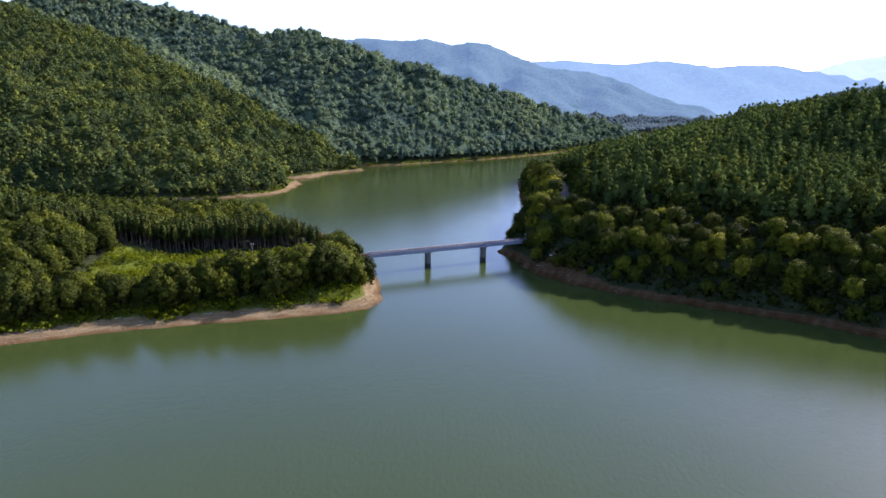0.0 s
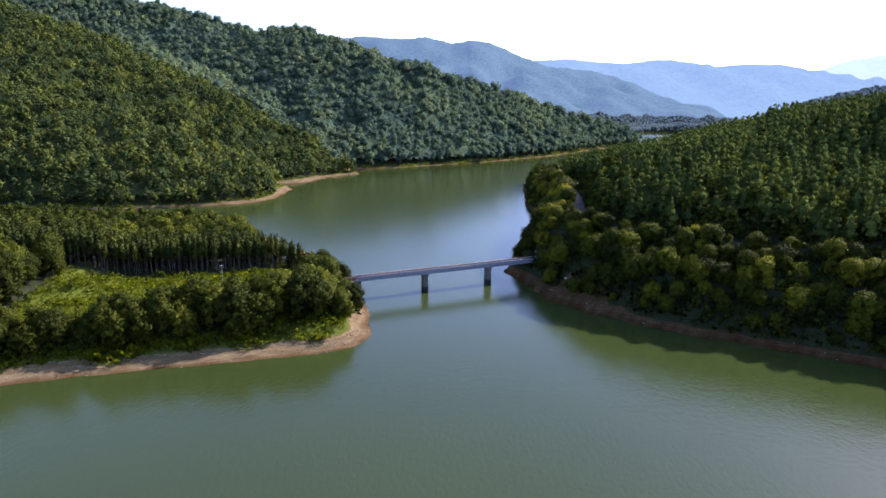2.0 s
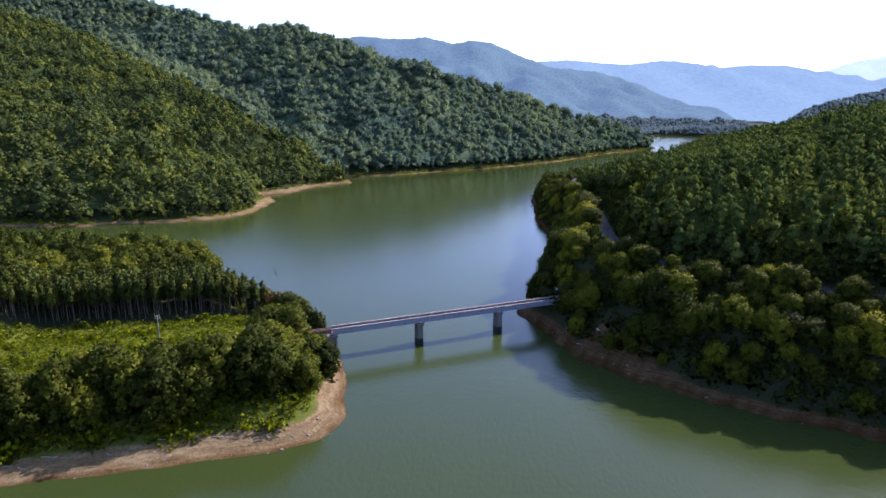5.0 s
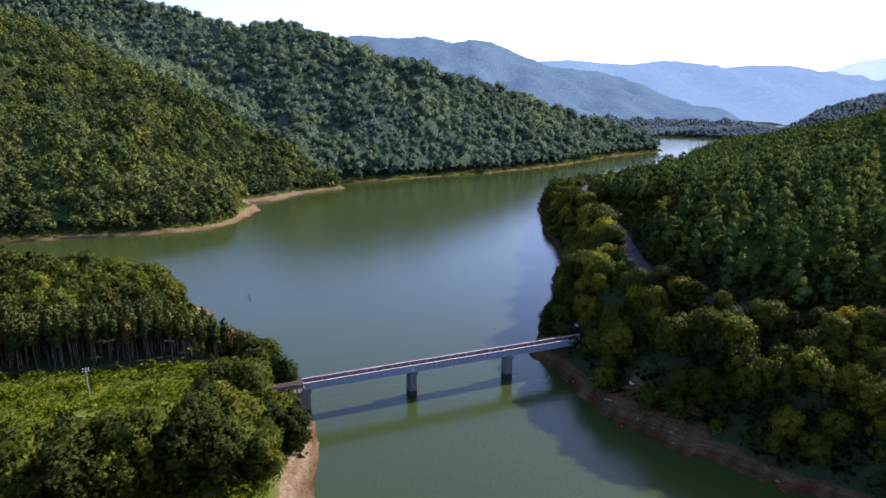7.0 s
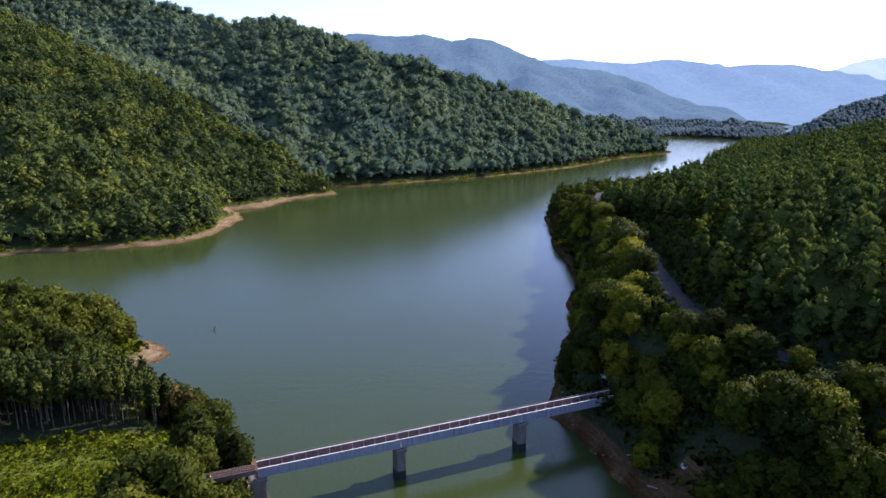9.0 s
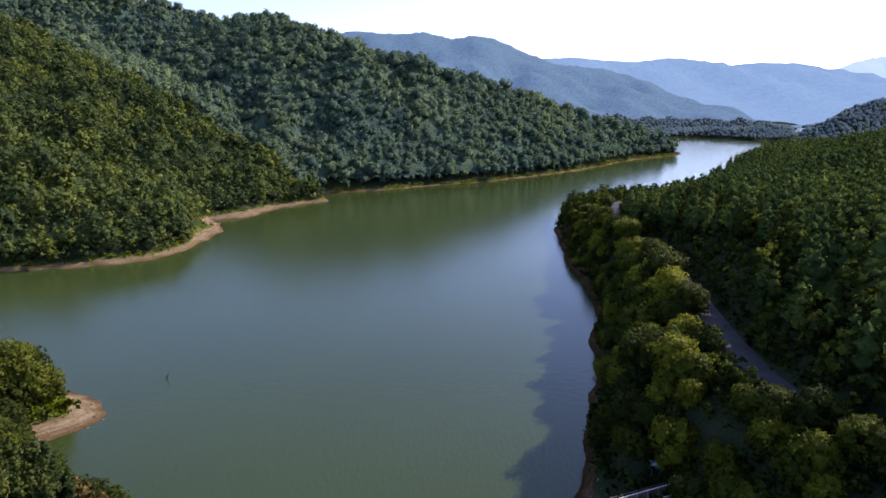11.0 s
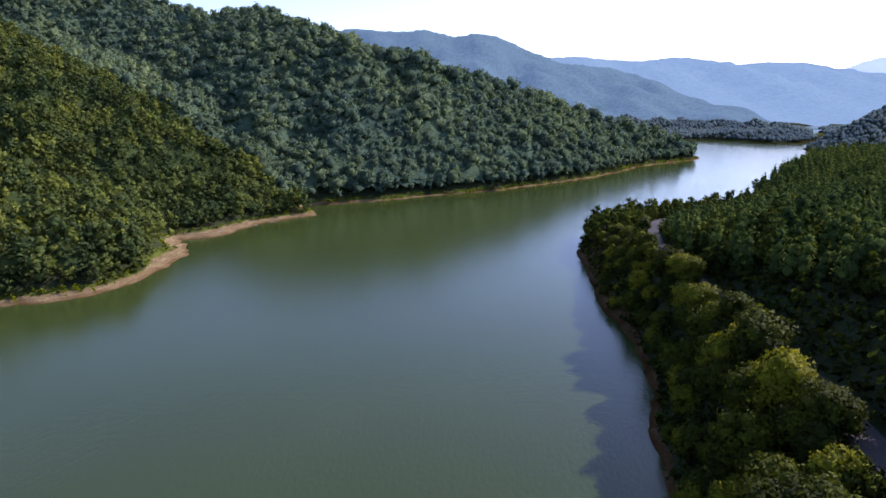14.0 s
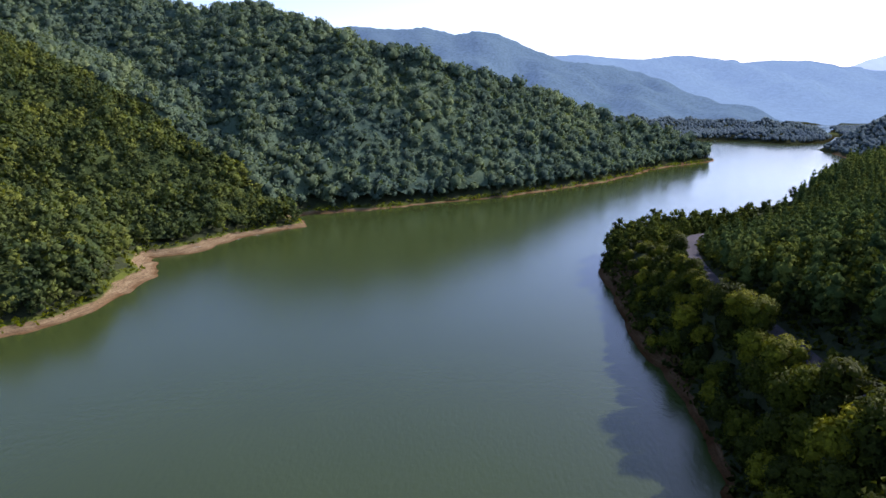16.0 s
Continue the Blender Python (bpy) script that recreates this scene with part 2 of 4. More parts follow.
RIGHT_FAR = [(468, 1010), (487, 1070), (500, 1137), (560, 1190), (660, 1340), (790, 1600), (980, 1830), (2500, 1950), (4800, 1950), (4800, 860), (1000, 880), (620, 930)]
BEHIND = [(-4800, 20), (-700, -250), (-100, -420), (500, -330), (2500, -420), (4800, -420), (4800, -4800), (-4800, -4800)]
# crests: x, y, height
CREST_L1 = [(-95, 645, 4), (-150, 680, 13), (-200, 700, 33), (-250, 725, 56), (-300, 750, 78), (-350, 775, 99), (-400, 800, 120), (-475, 850, 148), (-700, 950, 215)]
CREST_L1B = [(-132, 525, 4), (-157, 518, 18), (-195, 530, 27), (-245, 548, 40), (-330, 575, 62), (-500, 600, 100)]
CREST_L2 = [(285, 1010, 10), (250, 985, 27), (200, 960, 42), (150, 935, 56), (100, 910, 67), (50, 892, 77), (0, 885, 87), (-50, 888, 101), (-100, 905, 116), (-150, 950, 135),
            (-200, 1020, 154), (-235, 1074, 164), (-300, 1110, 161), (-350, 1150, 176), (-400, 1180, 190), (-500, 1250, 218), (-800, 1400, 280)]
CREST_SPIT = [(-128, 262, 8), (-150, 262, 14), (-200, 255, 26), (-300, 240, 45), (-600, 220, 80)]
CREST_R2 = [(490, 1060, 8), (530, 1090, 34), (600, 1120, 58), (720, 1120, 80), (1000, 1100, 130)]
CREST_PROM = [(440, 1345, 7), (545, 1310, 13), (605, 1340, 14), (620, 1480, 18), (500, 1500, 20), (200, 1450, 30)]


# the road's line: x, y, height
ROAD = [(210, 182, 22), (150, 215, 23), (118, 236, 24), (95, 249, 24), (80, 258, 24), (68, 271, 24), (61.5, 285, 24), (60, 300, 23.9), (62, 318, 23.6), (65.3, 338, 23.2), (68.5, 356, 22.8),
        (71, 380, 22.3), (73, 410, 21.7), (75.5, 440, 21.0), (78.5, 470, 20.3), (85, 497, 19.2), (93, 521, 18.1), (104, 541, 16), (122, 562, 13), (150, 585, 12)]


def road_place(x, y):
    """Distance from the road, how far uphill of it, and the road's height there."""
    d, side, z = np.full(x.shape, 1e9), np.zeros(x.shape), np.zeros(x.shape)
    for (ax, ay, az), (bx, by, bz) in zip(ROAD, ROAD[1:]):
        ex, ey = bx - ax, by - ay
        t = np.clip(((x - ax) * ex + (y - ay) * ey) / (ex * ex + ey * ey), 0, 1)
        dx, dy = x - ax - t * ex, y - ay - t * ey
        q = np.hypot(dx, dy)
        near = q < d
        d = np.where(near, q, d)
        side = np.where(near, np.where(dx * ey - dy * ex > 0, q, -q), side)
        z = np.where(near, az + t * (bz - az), z)
    return d, side, z


def road_distance(x, y):
    return road_place(x, y)[0]


def uphill(x, y):
    return road_place(x, y)[1]


def bare_slope(x, y):
    """How far above the road the bare cut reaches."""
    return np.interp(y, [300, 325, 345, 385, 410, 430], [5, 7, 17, 16, 8, 5.0])


def outline_distance(x, y, outline):
    """Distance to a closed outline: plus inside, minus outside."""
    d2 = np.full(x.shape, 1e12)
    inside = np.zeros(x.shape, bool)
    n = len(outline)
    for i in range(n):
        (ax, ay), (bx, by) = outline[i], outline[(i + 1) % n]
        ex, ey = bx - ax, by - ay
        t = np.clip(((x - ax) * ex + (y - ay) * ey) / (ex * ex + ey * ey), 0, 1)
        d2 = np.minimum(d2, (x - ax - t * ex) ** 2 + (y - ay - t * ey) ** 2)
        if ay != by:
            inside ^= ((ay > y) != (by > y)) & (x < ax + (y - ay) * ex / (by - ay))
    return np.where(inside, 1, -1) * np.sqrt(d2)


def crest_height(x, y, crest, slope, soft=18.0):
    z = np.full(x.shape, -50.0)
    for (ax, ay, az), (bx, by, bz) in zip(crest, crest[1:]):
        ex, ey = bx - ax, by - ay
        t = np.clip(((x - ax) * ex + (y - ay) * ey) / (ex * ex + ey * ey), 0, 1)
        d = np.hypot(x - ax - t * ex, y - ay - t * ey)
        z = np.maximum(z, az + t * (bz - az) - slope * (np.sqrt(d * d + soft * soft) - soft))
    return z


def waves(x, y, size, seed):
    """Smooth uneven ground between about -1 and 1."""
    r = np.random.RandomState(seed)
    z = np.zeros(np.shape(x))
    for _ in range(7):
        a, p = r.uniform(0, 2 * math.pi, 2)
        k = 2 * math.pi / size * r.uniform(0.6, 1.9)
        z = z + np.sin(k * (x * math.cos(a) + y * math.sin(a)) + p) / 7 * 1.7
    return z


def shores(x, y):
    """Distance inland for each piece of land."""
    w = 1.3 * waves(x, y, 22, 3) + 0.7 * waves(x, y, 9, 4)
    return [outline_distance(x, y, o) + w * k for o, k in ((SPIT, 0.35), (LEFT, 1.6), (RIGHT, 0.8), (RIGHT_FAR, 2), (BEHIND, 2))]


def ground(x, y):
    """Height of the ground, and the distances inland."""
    x, y = np.asarray(x, float), np.asarray(y, float)
    ds = shores(x, y)
    s, l, r, f, b = ds
    bed = ([-120, -30, -8, 0], [-9, -6, -1.6, 0])
    rough = 2.2 * waves(x, y, 60, 7) + 1.0 * waves(x, y, 23, 8)
    zs = np.interp(s, bed[0] + [3, 7, 13, 20, 60], bed[1] + [0.8, 2.0, 5.2, 6.8, 7.4])
    zs = np.maximum(zs, np.minimum(0.7 * (s - 6) + 3, crest_height(x, y, CREST_SPIT, 0.33) + rough)) + 0.12 * np.clip(s, 0, 3) * waves(x, y, 8, 5)
    zl = np.interp(l, bed[0] + [2, 6, 11, 200, 1500], bed[1] + [0.7, 1.9, 3.6, 10, 40])
    hills = np.maximum(np.maximum(crest_height(x, y, CREST_L1, 0.36), crest_height(x, y, CREST_L1B, 0.42)), np.maximum(crest_height(x, y, CREST_L2, 0.52), crest_height(x, y, CREST_PROM, 0.3)))
    gully = 8.0 * waves(x, y, 105, 77) * np.clip((l - 25) / 45, 0, 1) * np.clip((185 - l) / 50, 0, 1) * (y < 1000)
    zl = np.maximum(zl, np.minimum(0.75 * (l - 8) + 2, hills + np.clip(l / 25, 0, 2.2) * rough + gully))
    far, up, road_z = road_place(x, y)
    zr = np.interp(r, bed[0] + [2, 5, 8, 12, 17, 22, 28, 34], bed[1] + [1.6, 5.2, 9.0, 13.2, 17.2, 20.2, 23.2, 23.8])
    zr = np.minimum(zr, np.where(up < 0, road_z + 0.4, 99))
    gain = np.interp(y, [250, 300, 320, 345, 380, 440, 475, 520], [0.7, 0.84, 1.0, 1.0, 0.8, 0.62, 0.62, 0.8])
    hill = road_z + gain * np.interp(up, [0, 5, 12, 18, 25, 40, 55, 70, 85, 130], [0, 1.6, 8.0, 12.5, 15.5, 19.5, 22.5, 25, 26.5, 28])
    hill = np.maximum(hill, 10.1 + 0.56 * (r - 41))
    zr = np.where(up > 0, np.where(r > 12, hill, np.minimum(zr, hill)), zr)
    cap = np.interp(y, [150, 200, 280, 400, 500, 570, 640], [70, 66, 60, 49, 31, 17, 8]) + 0.2 * (x - 160) + np.interp(y, [440, 560], [0, 0.22]) * (np.clip(x, 160, 205) - 160) + rough
    zr = np.minimum(zr, np.maximum(cap, np.interp(y, [470, 520, 570], [19, 13, 8]) + 0.02 * np.clip(r, 0, None)))
    bench = np.clip((7.0 - far) / 3.4, 0, 1) * np.clip((r - 4) / 6, 0, 1)
    zr = zr * (1 - bench) + road_z * bench
    along, across = (x + 31.6) * 0.928 + (y - 258.4) * 0.373, (y - 258.4) * 0.928 - (x + 31.6) * 0.373
    cutting = 6.2 + 1.2 * np.clip(np.abs(across - 1.8) - 5.2, 0, None) + 3.0 * np.clip(along - 83.2, 0, None)
    zr = np.where((along > 60) & (along < 92), np.minimum(zr, cutting), zr)
    zf = np.maximum(np.interp(f, bed[0] + [8, 400], bed[1] + [3, 10]), np.minimum(0.7 * (f - 8) + 2, crest_height(x, y, CREST_R2, 0.4) + rough))
    zb = np.interp(b, bed[0] + [8, 60, 400, 2000], bed[1] + [3, 20, 130, 200])
    return np.max([zs, zl, zr, zf, zb], axis=0), ds


def spread(lo, hi, fine_lo, fine_hi, step, grow):
    """Grid lines: even in the middle, wider and wider outside."""
    mid = list(np.arange(fine_lo, fine_hi + step, step))
    for end, sign in ((hi, 1), (lo, -1)):
        h, v = step, mid[-1] if sign > 0 else mid[0]
        while sign * (end - v) > 0:
            h *= grow
            v += sign * h
            mid.append(v) if sign > 0 else mid.insert(0, v)
    return np.array(mid)


def mesh_from(name, verts, faces, mat, smooth=False, normals=None):
    """A mesh of quads or triangles from arrays, with leaf normals where they are given."""
    me = bpy.data.meshes.new(name)
    verts, faces = np.asarray(verts, np.float32), np.asarray(faces, np.int32)
    n, k = faces.shape
    me.vertices.add(len(verts))
    me.vertices.foreach_set("co", verts.ravel())
    me.loops.add(n * k)
    me.loops.foreach_set("vertex_index", faces.ravel())
    me.polygons.add(n)
    me.polygons.foreach_set("loop_start", np.arange(0, n * k, k, dtype=np.int32))
    me.polygons.foreach_set("loop_total", np.full(n, k, np.int32))
    me.polygons.foreach_set("use_smooth", np.full(n, smooth))
    me.materials.append(mat)
    me.update(calc_edges=True)
    if normals is not None:
        me.normals_split_custom_set_from_vertices(np.asarray(normals, np.float32))
    return me


def grid_faces(nx, ny):
    i = (np.arange(ny - 1)[:, None] * nx + np.arange(nx - 1)[None, :]).ravel()
    return np.stack([i, i + 1, i + nx + 1, i + nx], 1)


def float_attribute(me, name, values):
    me.attributes.new(name, "FLOAT", "POINT").data.foreach_set("value", np.asarray(values, np.float32))


def pine_line(x):
    """The front edge of the planted pines."""
    return np.interp(x, [-220, -160, -137, -106, -89, -72, -50], [233, 250, 258, 266.5, 270, 275, 279])


def front_line(x):
    return np.interp(x, [-260, -134, -106, -59, -25], [122, 178, 189, 201.5, 211])


def bare_patch(x, y):
    return np.hypot((x + 76) / 3.6, (y - 245) / 2.0) < 1 + 0.25 * waves(x, y, 5, 91)


def in_field(x, y):
    return (x > -136) & (x < -47) & (y > front_line(x) + 27 + 0.08 * (x + 50)) & (y < pine_line(x) - 3)


def beach_width(x, y):
    """How far the bare shore reaches inland."""
    w = np.where(x > 10, np.where(x > 64, 2.0, np.interp(y, [285, 315], [3.0, 1.2])), 4.0)
    w = np.where(y > 430, 3.2 + 4.5 * np.exp(-((y - 555) / 70) ** 2) + 1.8 * waves(x, y, 70, 61), w)
    w = np.where((y < 300) & (x < 10) & (y < front_line(x) + 30), 6.6, w)
    w = np.where((y < 345) & (y > 315) & (x < -60) & (x > -100), 6.0, w)
    w = np.where(np.hypot(x - 46, y - 250) < 13, 8.5, w)
    w = np.where(y > 690, np.interp(y, [690, 1000], [2.1, 0.9]) + 1.2 * waves(x, y, 70, 61), w)
    return np.clip(w, 0.8, None)


gx, gy = spread(-4900, 4900, -240, 150, 2.8, 1.06), spread(-4900, 4900, 172, 620, 2.8, 1.06)
X, Y = np.meshgrid(gx, gy)
Z, DS = ground(X.ravel(), Y.ravel())
ground_mesh = mesh_from("ground", np.stack([X.ravel(), Y.ravel(), Z], 1), grid_faces(len(gx), len(gy)), M_GROUND, True)
fx, fy = X.ravel(), Y.ravel()
inland = np.max(DS, axis=0)
float_attribute(ground_mesh, "beach", np.clip(1.55 - inland / beach_width(fx, fy), -8, 8) - 20 * (fy > 1080) + 9 * bare_patch(fx, fy))
float_attribute(ground_mesh, "earth", (DS[2] > -3) * 1.0)
float_attribute(ground_mesh, "wet", np.clip(1.2 - Z / 0.35, 0, 1))
float_attribute(ground_mesh, "grass", np.clip(in_field(fx, fy) * 1.0 + ((DS[0] > 4) & (DS[0] < 14)) * 0.7 + ((DS[1] > 1) & (inland < beach_width(fx, fy) + 2.5)) * 0.7, 0, 1))
tagged(new("ground", ground_mesh), "wooded lakeside hills with pale sandy shore", "ground", kind="structure")

wx, wy = spread(-4950, 4950, -200, 200, 100.0, 1.6), spread(-4950, 4950, 0, 600, 100.0, 1.6)
WX, WY = np.meshgrid(wx, wy)
tagged(new("water", mesh_from("water", np.stack([WX.ravel(), WY.ravel(), 0 * WX.ravel()], 1), grid_faces(len(wx), len(wy)), M_WATER)),
       "calm murky green lake water reflecting sky", "lake", kind="structure")

# ---- trees ----


def ico(sub):
    bm = bmesh.new()
    bmesh.ops.create_icosphere(bm, subdivisions=sub, radius=1.0)
    v = np.array([p.co[:] for p in bm.verts])
    f = np.array([[p.index for p in q.verts] for q in bm.faces])
    bm.free()
    return v, f


ICO1 = ico(1)
OCTA = (np.array([(1, 0, 0), (0, 1, 0), (-1, 0, 0), (0, -1, 0), (0, 0, 1), (0, 0, -1)], float),
        np.array([(0, 1, 4), (1, 2, 4), (2, 3, 4), (3, 0, 4), (1, 0, 5), (2, 1, 5), (3, 2, 5), (0, 3, 5)]))


def unit(v):
    return v / np.linalg.norm(v, axis=1)[:, None].clip(1e-6)


def leaf_cards(r, centres, radii, count, size, up=0.25, heart=(0, 0, 4.0), plain=False, stray=0.28, skin=(0.76, 1.18)):
    """Small leaf clumps on the outside of the crown's lobes; each is shaded as a piece of the rounded crown."""
    k = r.choice(len(centres), count, p=radii ** 2 / np.sum(radii ** 2))
    d = r.normal(size=(count, 3))
    d[:, 2] = d[:, 2] + up
    d = unit(d)
    p = centres[k] + d * (radii[k] * r.uniform(*skin, count))[:, None] * np.array([1, 1, 0.9])
    nrm = unit(d + r.normal(size=(count, 3)) * 0.6)
    a = unit(np.cross(nrm, r.normal(size=(count, 3))))
    b = np.cross(nrm, a)
    s = size * r.uniform(0.55, 1.3, count)[:, None]
    shade = unit(0.6 * d + 0.55 * unit(p - np.array(heart)) + stray * r.normal(size=(count, 3)))
    if plain:
        q = np.stack([p - a * s, p + a * s * 0.75 - b * s * 0.8, p + a * s * 0.3 + b * s + nrm * s * 0.2], 1)
        f = np.arange(count * 3).reshape(-1, 3)
    else:
        q = np.stack([p - a * s, p - b * s * 0.62 + nrm * s * 0.22, p + a * s * 0.9, p + b * s * 0.7 + nrm * s * 0.18], 1)
        i = np.arange(count)[:, None] * 4
        f = np.concatenate([i + [0, 1, 2], i + [0, 2, 3]], 0)
    return q.reshape(-1, 3), f, np.repeat(shade, q.shape[1], 0)


def lump(r, core, centre, radius, form, rough, heart):
    """The leafy inside of one lobe."""
    v = core[0] * radius * np.array(form) * (1 + rough * r.normal(size=(len(core[0]), 1)).clip(-1.4, 1.4)) + centre
    return v, core[1], unit(0.6 * core[0] + 0.55 * unit(v - np.array(heart)))


def join(pieces):
    cols, n, fs = zip(*pieces), 0, []
    for p in pieces:
        fs.append(p[1] + n)
        n += len(p[0])
    cols = list(cols)
    return (np.concatenate(cols[0]), np.concatenate(fs)) + tuple(np.concatenate(c) for c in cols[2:])


def broad_crown(seed, lobes, cards, size, core, low=3.0, high=12.0, wide=3.6, fill=0.8, plain=False):
    """A broad uneven dome: lobes round a middle, their outsides set with leaf clumps."""
    r = np.random.RandomState(seed)
    mid = low + (high - low) * 0.38
    heart = (0, 0, mid)
    cz = low + (high - low) * (0.14 + 0.68 * (np.arange(lobes) + r.uniform(0, 1, lobes)) / lobes)
    lift = np.where(cz > mid, (cz - mid) / (high - mid), (mid - cz) / (mid - low) * 0.75)
    reach = wide * np.sqrt(np.clip(1 - lift ** 2, 0.05, 1))
    a = np.arange(lobes) * 2.4 + r.uniform(0, 0.9, lobes)
    d = reach * r.uniform(0.45, 0.8, lobes)
    c = np.stack([d * np.cos(a), d * np.sin(a), cz], 1)
    c[-1] = (0.2, -0.1, high - wide * 0.42)
    rad = wide * r.uniform(0.32, 0.50, lobes)
    pieces = [lump(r, core, c[i], rad[i] * fill, (1, 1, 0.88), 0.2, heart) for i in range(lobes)]
    return join(pieces + [leaf_cards(r, c, rad, cards, size, 0.3, heart, plain)])


def limb(path, radii, sides=6):
    """A tapered round limb along a path."""
    path = np.asarray(path, float)
    v, f = [], []
    for k, (p, w) in enumerate(zip(path, radii)):
        t = path[min(k + 1, len(path) - 1)] - path[max(k - 1, 0)]
        t /= np.linalg.norm(t)
        u = np.cross(t, (0.31, 0.95, 0.05))
        u /= np.linalg.norm(u)
        w2 = np.cross(t, u)
        for s in range(sides):
            a = 2 * math.pi * s / sides
            v.append(p + w * (u * math.cos(a) + w2 * math.sin(a)))
    for k in range(len(path) - 1):
        for s in range(sides):
            a, b = k * sides + s, k * sides + (s + 1) % sides
            f += [[a, b, b + sides], [a, b + sides, a + sides]]
    for s in range(1, sides - 1):
        n = (len(path) - 1) * sides
        f.append([n, n + s, n + s + 1])
    return np.array(v), np.array(f)


def trunk_arrays(seed, height, base, branches):
    r = np.random.RandomState(seed)
    bend = r.uniform(-0.35, 0.35, 2)
    path = [(bend[0] * (t ** 2), bend[1] * t, -0.4 + (height + 0.4) * t) for t in (0, 0.04, 0.3, 0.6, 1.0)]
    pieces = [limb(path, [base * 1.5, base * 1.15, base * 0.85, base * 0.6, base * 0.15], 5)]
    for i in range(branches):
        z = height * r.uniform(0.35, 0.85)
        a, n = r.uniform(0, 2 * math.pi), height * r.uniform(0.16, 0.26)
        p0 = np.array([bend[0] * (z / height) ** 2, bend[1] * z / height, z])
        e = np.array([math.cos(a) * n, math.sin(a) * n, n * 0.75])
        pieces.append(limb([p0, p0 + e * 0.5 + (0, 0, 0.15), p0 + e], [base * 0.4, base * 0.28, base * 0.08], 4))
    return join(pieces)


def tree_thing(name, label, group, crown, trunk, leaf_mat, bark_mat):
    top = tagged(new(name), label, "tree", group)
    for part_name, arrays, mat in (("trunk", trunk, bark_mat), ("crown", crown, leaf_mat)):
        ob = new(part_name, mesh_from(part_name, arrays[0], arrays[1], mat, True, *arrays[2:]))
        ob.parent = top
    return top


def scatter(r, x0, x1, y0, y1, step):
    """Points on a jittered net."""
    gx2, gy2 = np.meshgrid(np.arange(x0, x1, step), np.arange(y0, y1, step))
    x, y = gx2.ravel(), gy2.ravel()
    return x + r.uniform(-0.45, 0.45, len(x)) * step, y + r.uniform(-0.45, 0.45, len(x)) * step


def forest(name, label, mat, shapes, x, y, z, scale, r, flat=1.0):
    """A wood too far and too large to count, joined into one mesh."""
    vs, fs, ns, tints, n = [], [], [], [], 0
    pick = r.randint(0, len(shapes), len(x))
    turn = r.uniform(0, 2 * math.pi, len(x))
    tint = r.uniform(0, 1, len(x))
    for k, (v, f, nv) in enumerate(shapes):
        idx = np.nonzero(pick == k)[0]
        if not len(idx):
            continue
        c, s, g = np.cos(turn[idx])[:, None], np.sin(turn[idx])[:, None], scale[idx][:, None]
        px = (v[:, 0] * c - v[:, 1] * s) * g + x[idx][:, None]
        py = (v[:, 0] * s + v[:, 1] * c) * g + y[idx][:, None]
        pz = v[:, 2] * g * flat + z[idx][:, None]
        vs.append(np.stack([px, py, pz], -1).reshape(-1, 3))
        fs.append((f[None] + (np.arange(len(idx)) * len(v))[:, None, None] + n).reshape(-1, 3))
        ns.append(np.stack([nv[:, 0] * c - nv[:, 1] * s, nv[:, 0] * s + nv[:, 1] * c, nv[:, 2] + 0 * c], -1).reshape(-1, 3))
        tints.append(np.repeat(tint[idx], len(v)))
        n += len(idx) * len(v)
    me = mesh_from(name, np.concatenate(vs), np.concatenate(fs), mat, True, np.concatenate(ns))
    float_attribute(me, "tint", np.concatenate(tints))
    return tagged(new(name, me), label, "forest", kind="stuff")


def plant(models, spots, spin, sizes):
    """Stand copies of the models on the spots; the first copies are the models themselves."""
    for i, ((x, y, z), a, s) in enumerate(zip(spots, spin, sizes)):
        m = pose(x, y, z, 0, 0, a)
        src = models[i % len(models)]
        ob = src if i < len(models) else copy_thing(src, m)
        ob.matrix_basis = m @ Matrix.Diagonal((s, s, s * (0.92 + 0.16 * ((i * 37) % 10) / 10), 1))


rs = np.random.RandomState(11)

# broadleaf trees of the spit
broad_shapes = [broad_crown(20 + k, 20 + k % 3, 1450, 0.42, OCTA, 0.1 + 0.5 * (k % 2), 11.6, 3.8 + 0.25 * (k % 3), 0.72, True) for k in range(5)]
spit_trees = [tree_thing("broadleaf_tree", "leafy green broadleaf tree on the wooded spit", "trees of the spit", broad_shapes[k], trunk_arrays(40 + k, 9.0, 0.22, 5), M_LEAF, M_BARK) for k in range(5)]
x, y = scatter(rs, -215, -20, 165, 372, 4.9)
z, ds = ground(x, y)
u = y - front_line(x)
pines = (y > pine_line(x) - 1) & (y < pine_line(x) + 21) & (x < -58) & (ds[0] > 8)
keep = (ds[0] > np.where(u < 30, 9.0, 3.6)) & ~((y > 316) & (ds[0] < 7.5) & (x > -97)) & ~in_field(x, y) & ~pines & ~((y > pine_line(x) - 5) & (y < pine_line(x)) & (x < -56) & (x > -136)) & ((np.abs((y - 258) - 0.402 * (x + 32)) > 4.6) | (x < -50)) & ~((x > -53) & (x < -30) & (u < 15))
x, y, z, d, u = x[keep], y[keep], z[keep], ds[0][keep], u[keep]
near = np.argsort(np.hypot(x + 60, (y - 245) * 0.9))
pick = near[:300]
size = np.clip(0.72 + d[pick] / 40, 0.75, 1.1) * rs.uniform(0.75, 1.2, len(pick)) * np.where((u[pick] < 36) & (x[pick] > -140), np.interp(x[pick], [-112, -80, -60], [0.76, 0.92, 1.04]), 1.0)
plant(spit_trees, np.stack([x, y, z], 1)[pick], rs.uniform(0, 360, len(pick)), size)
rest = near[300:]
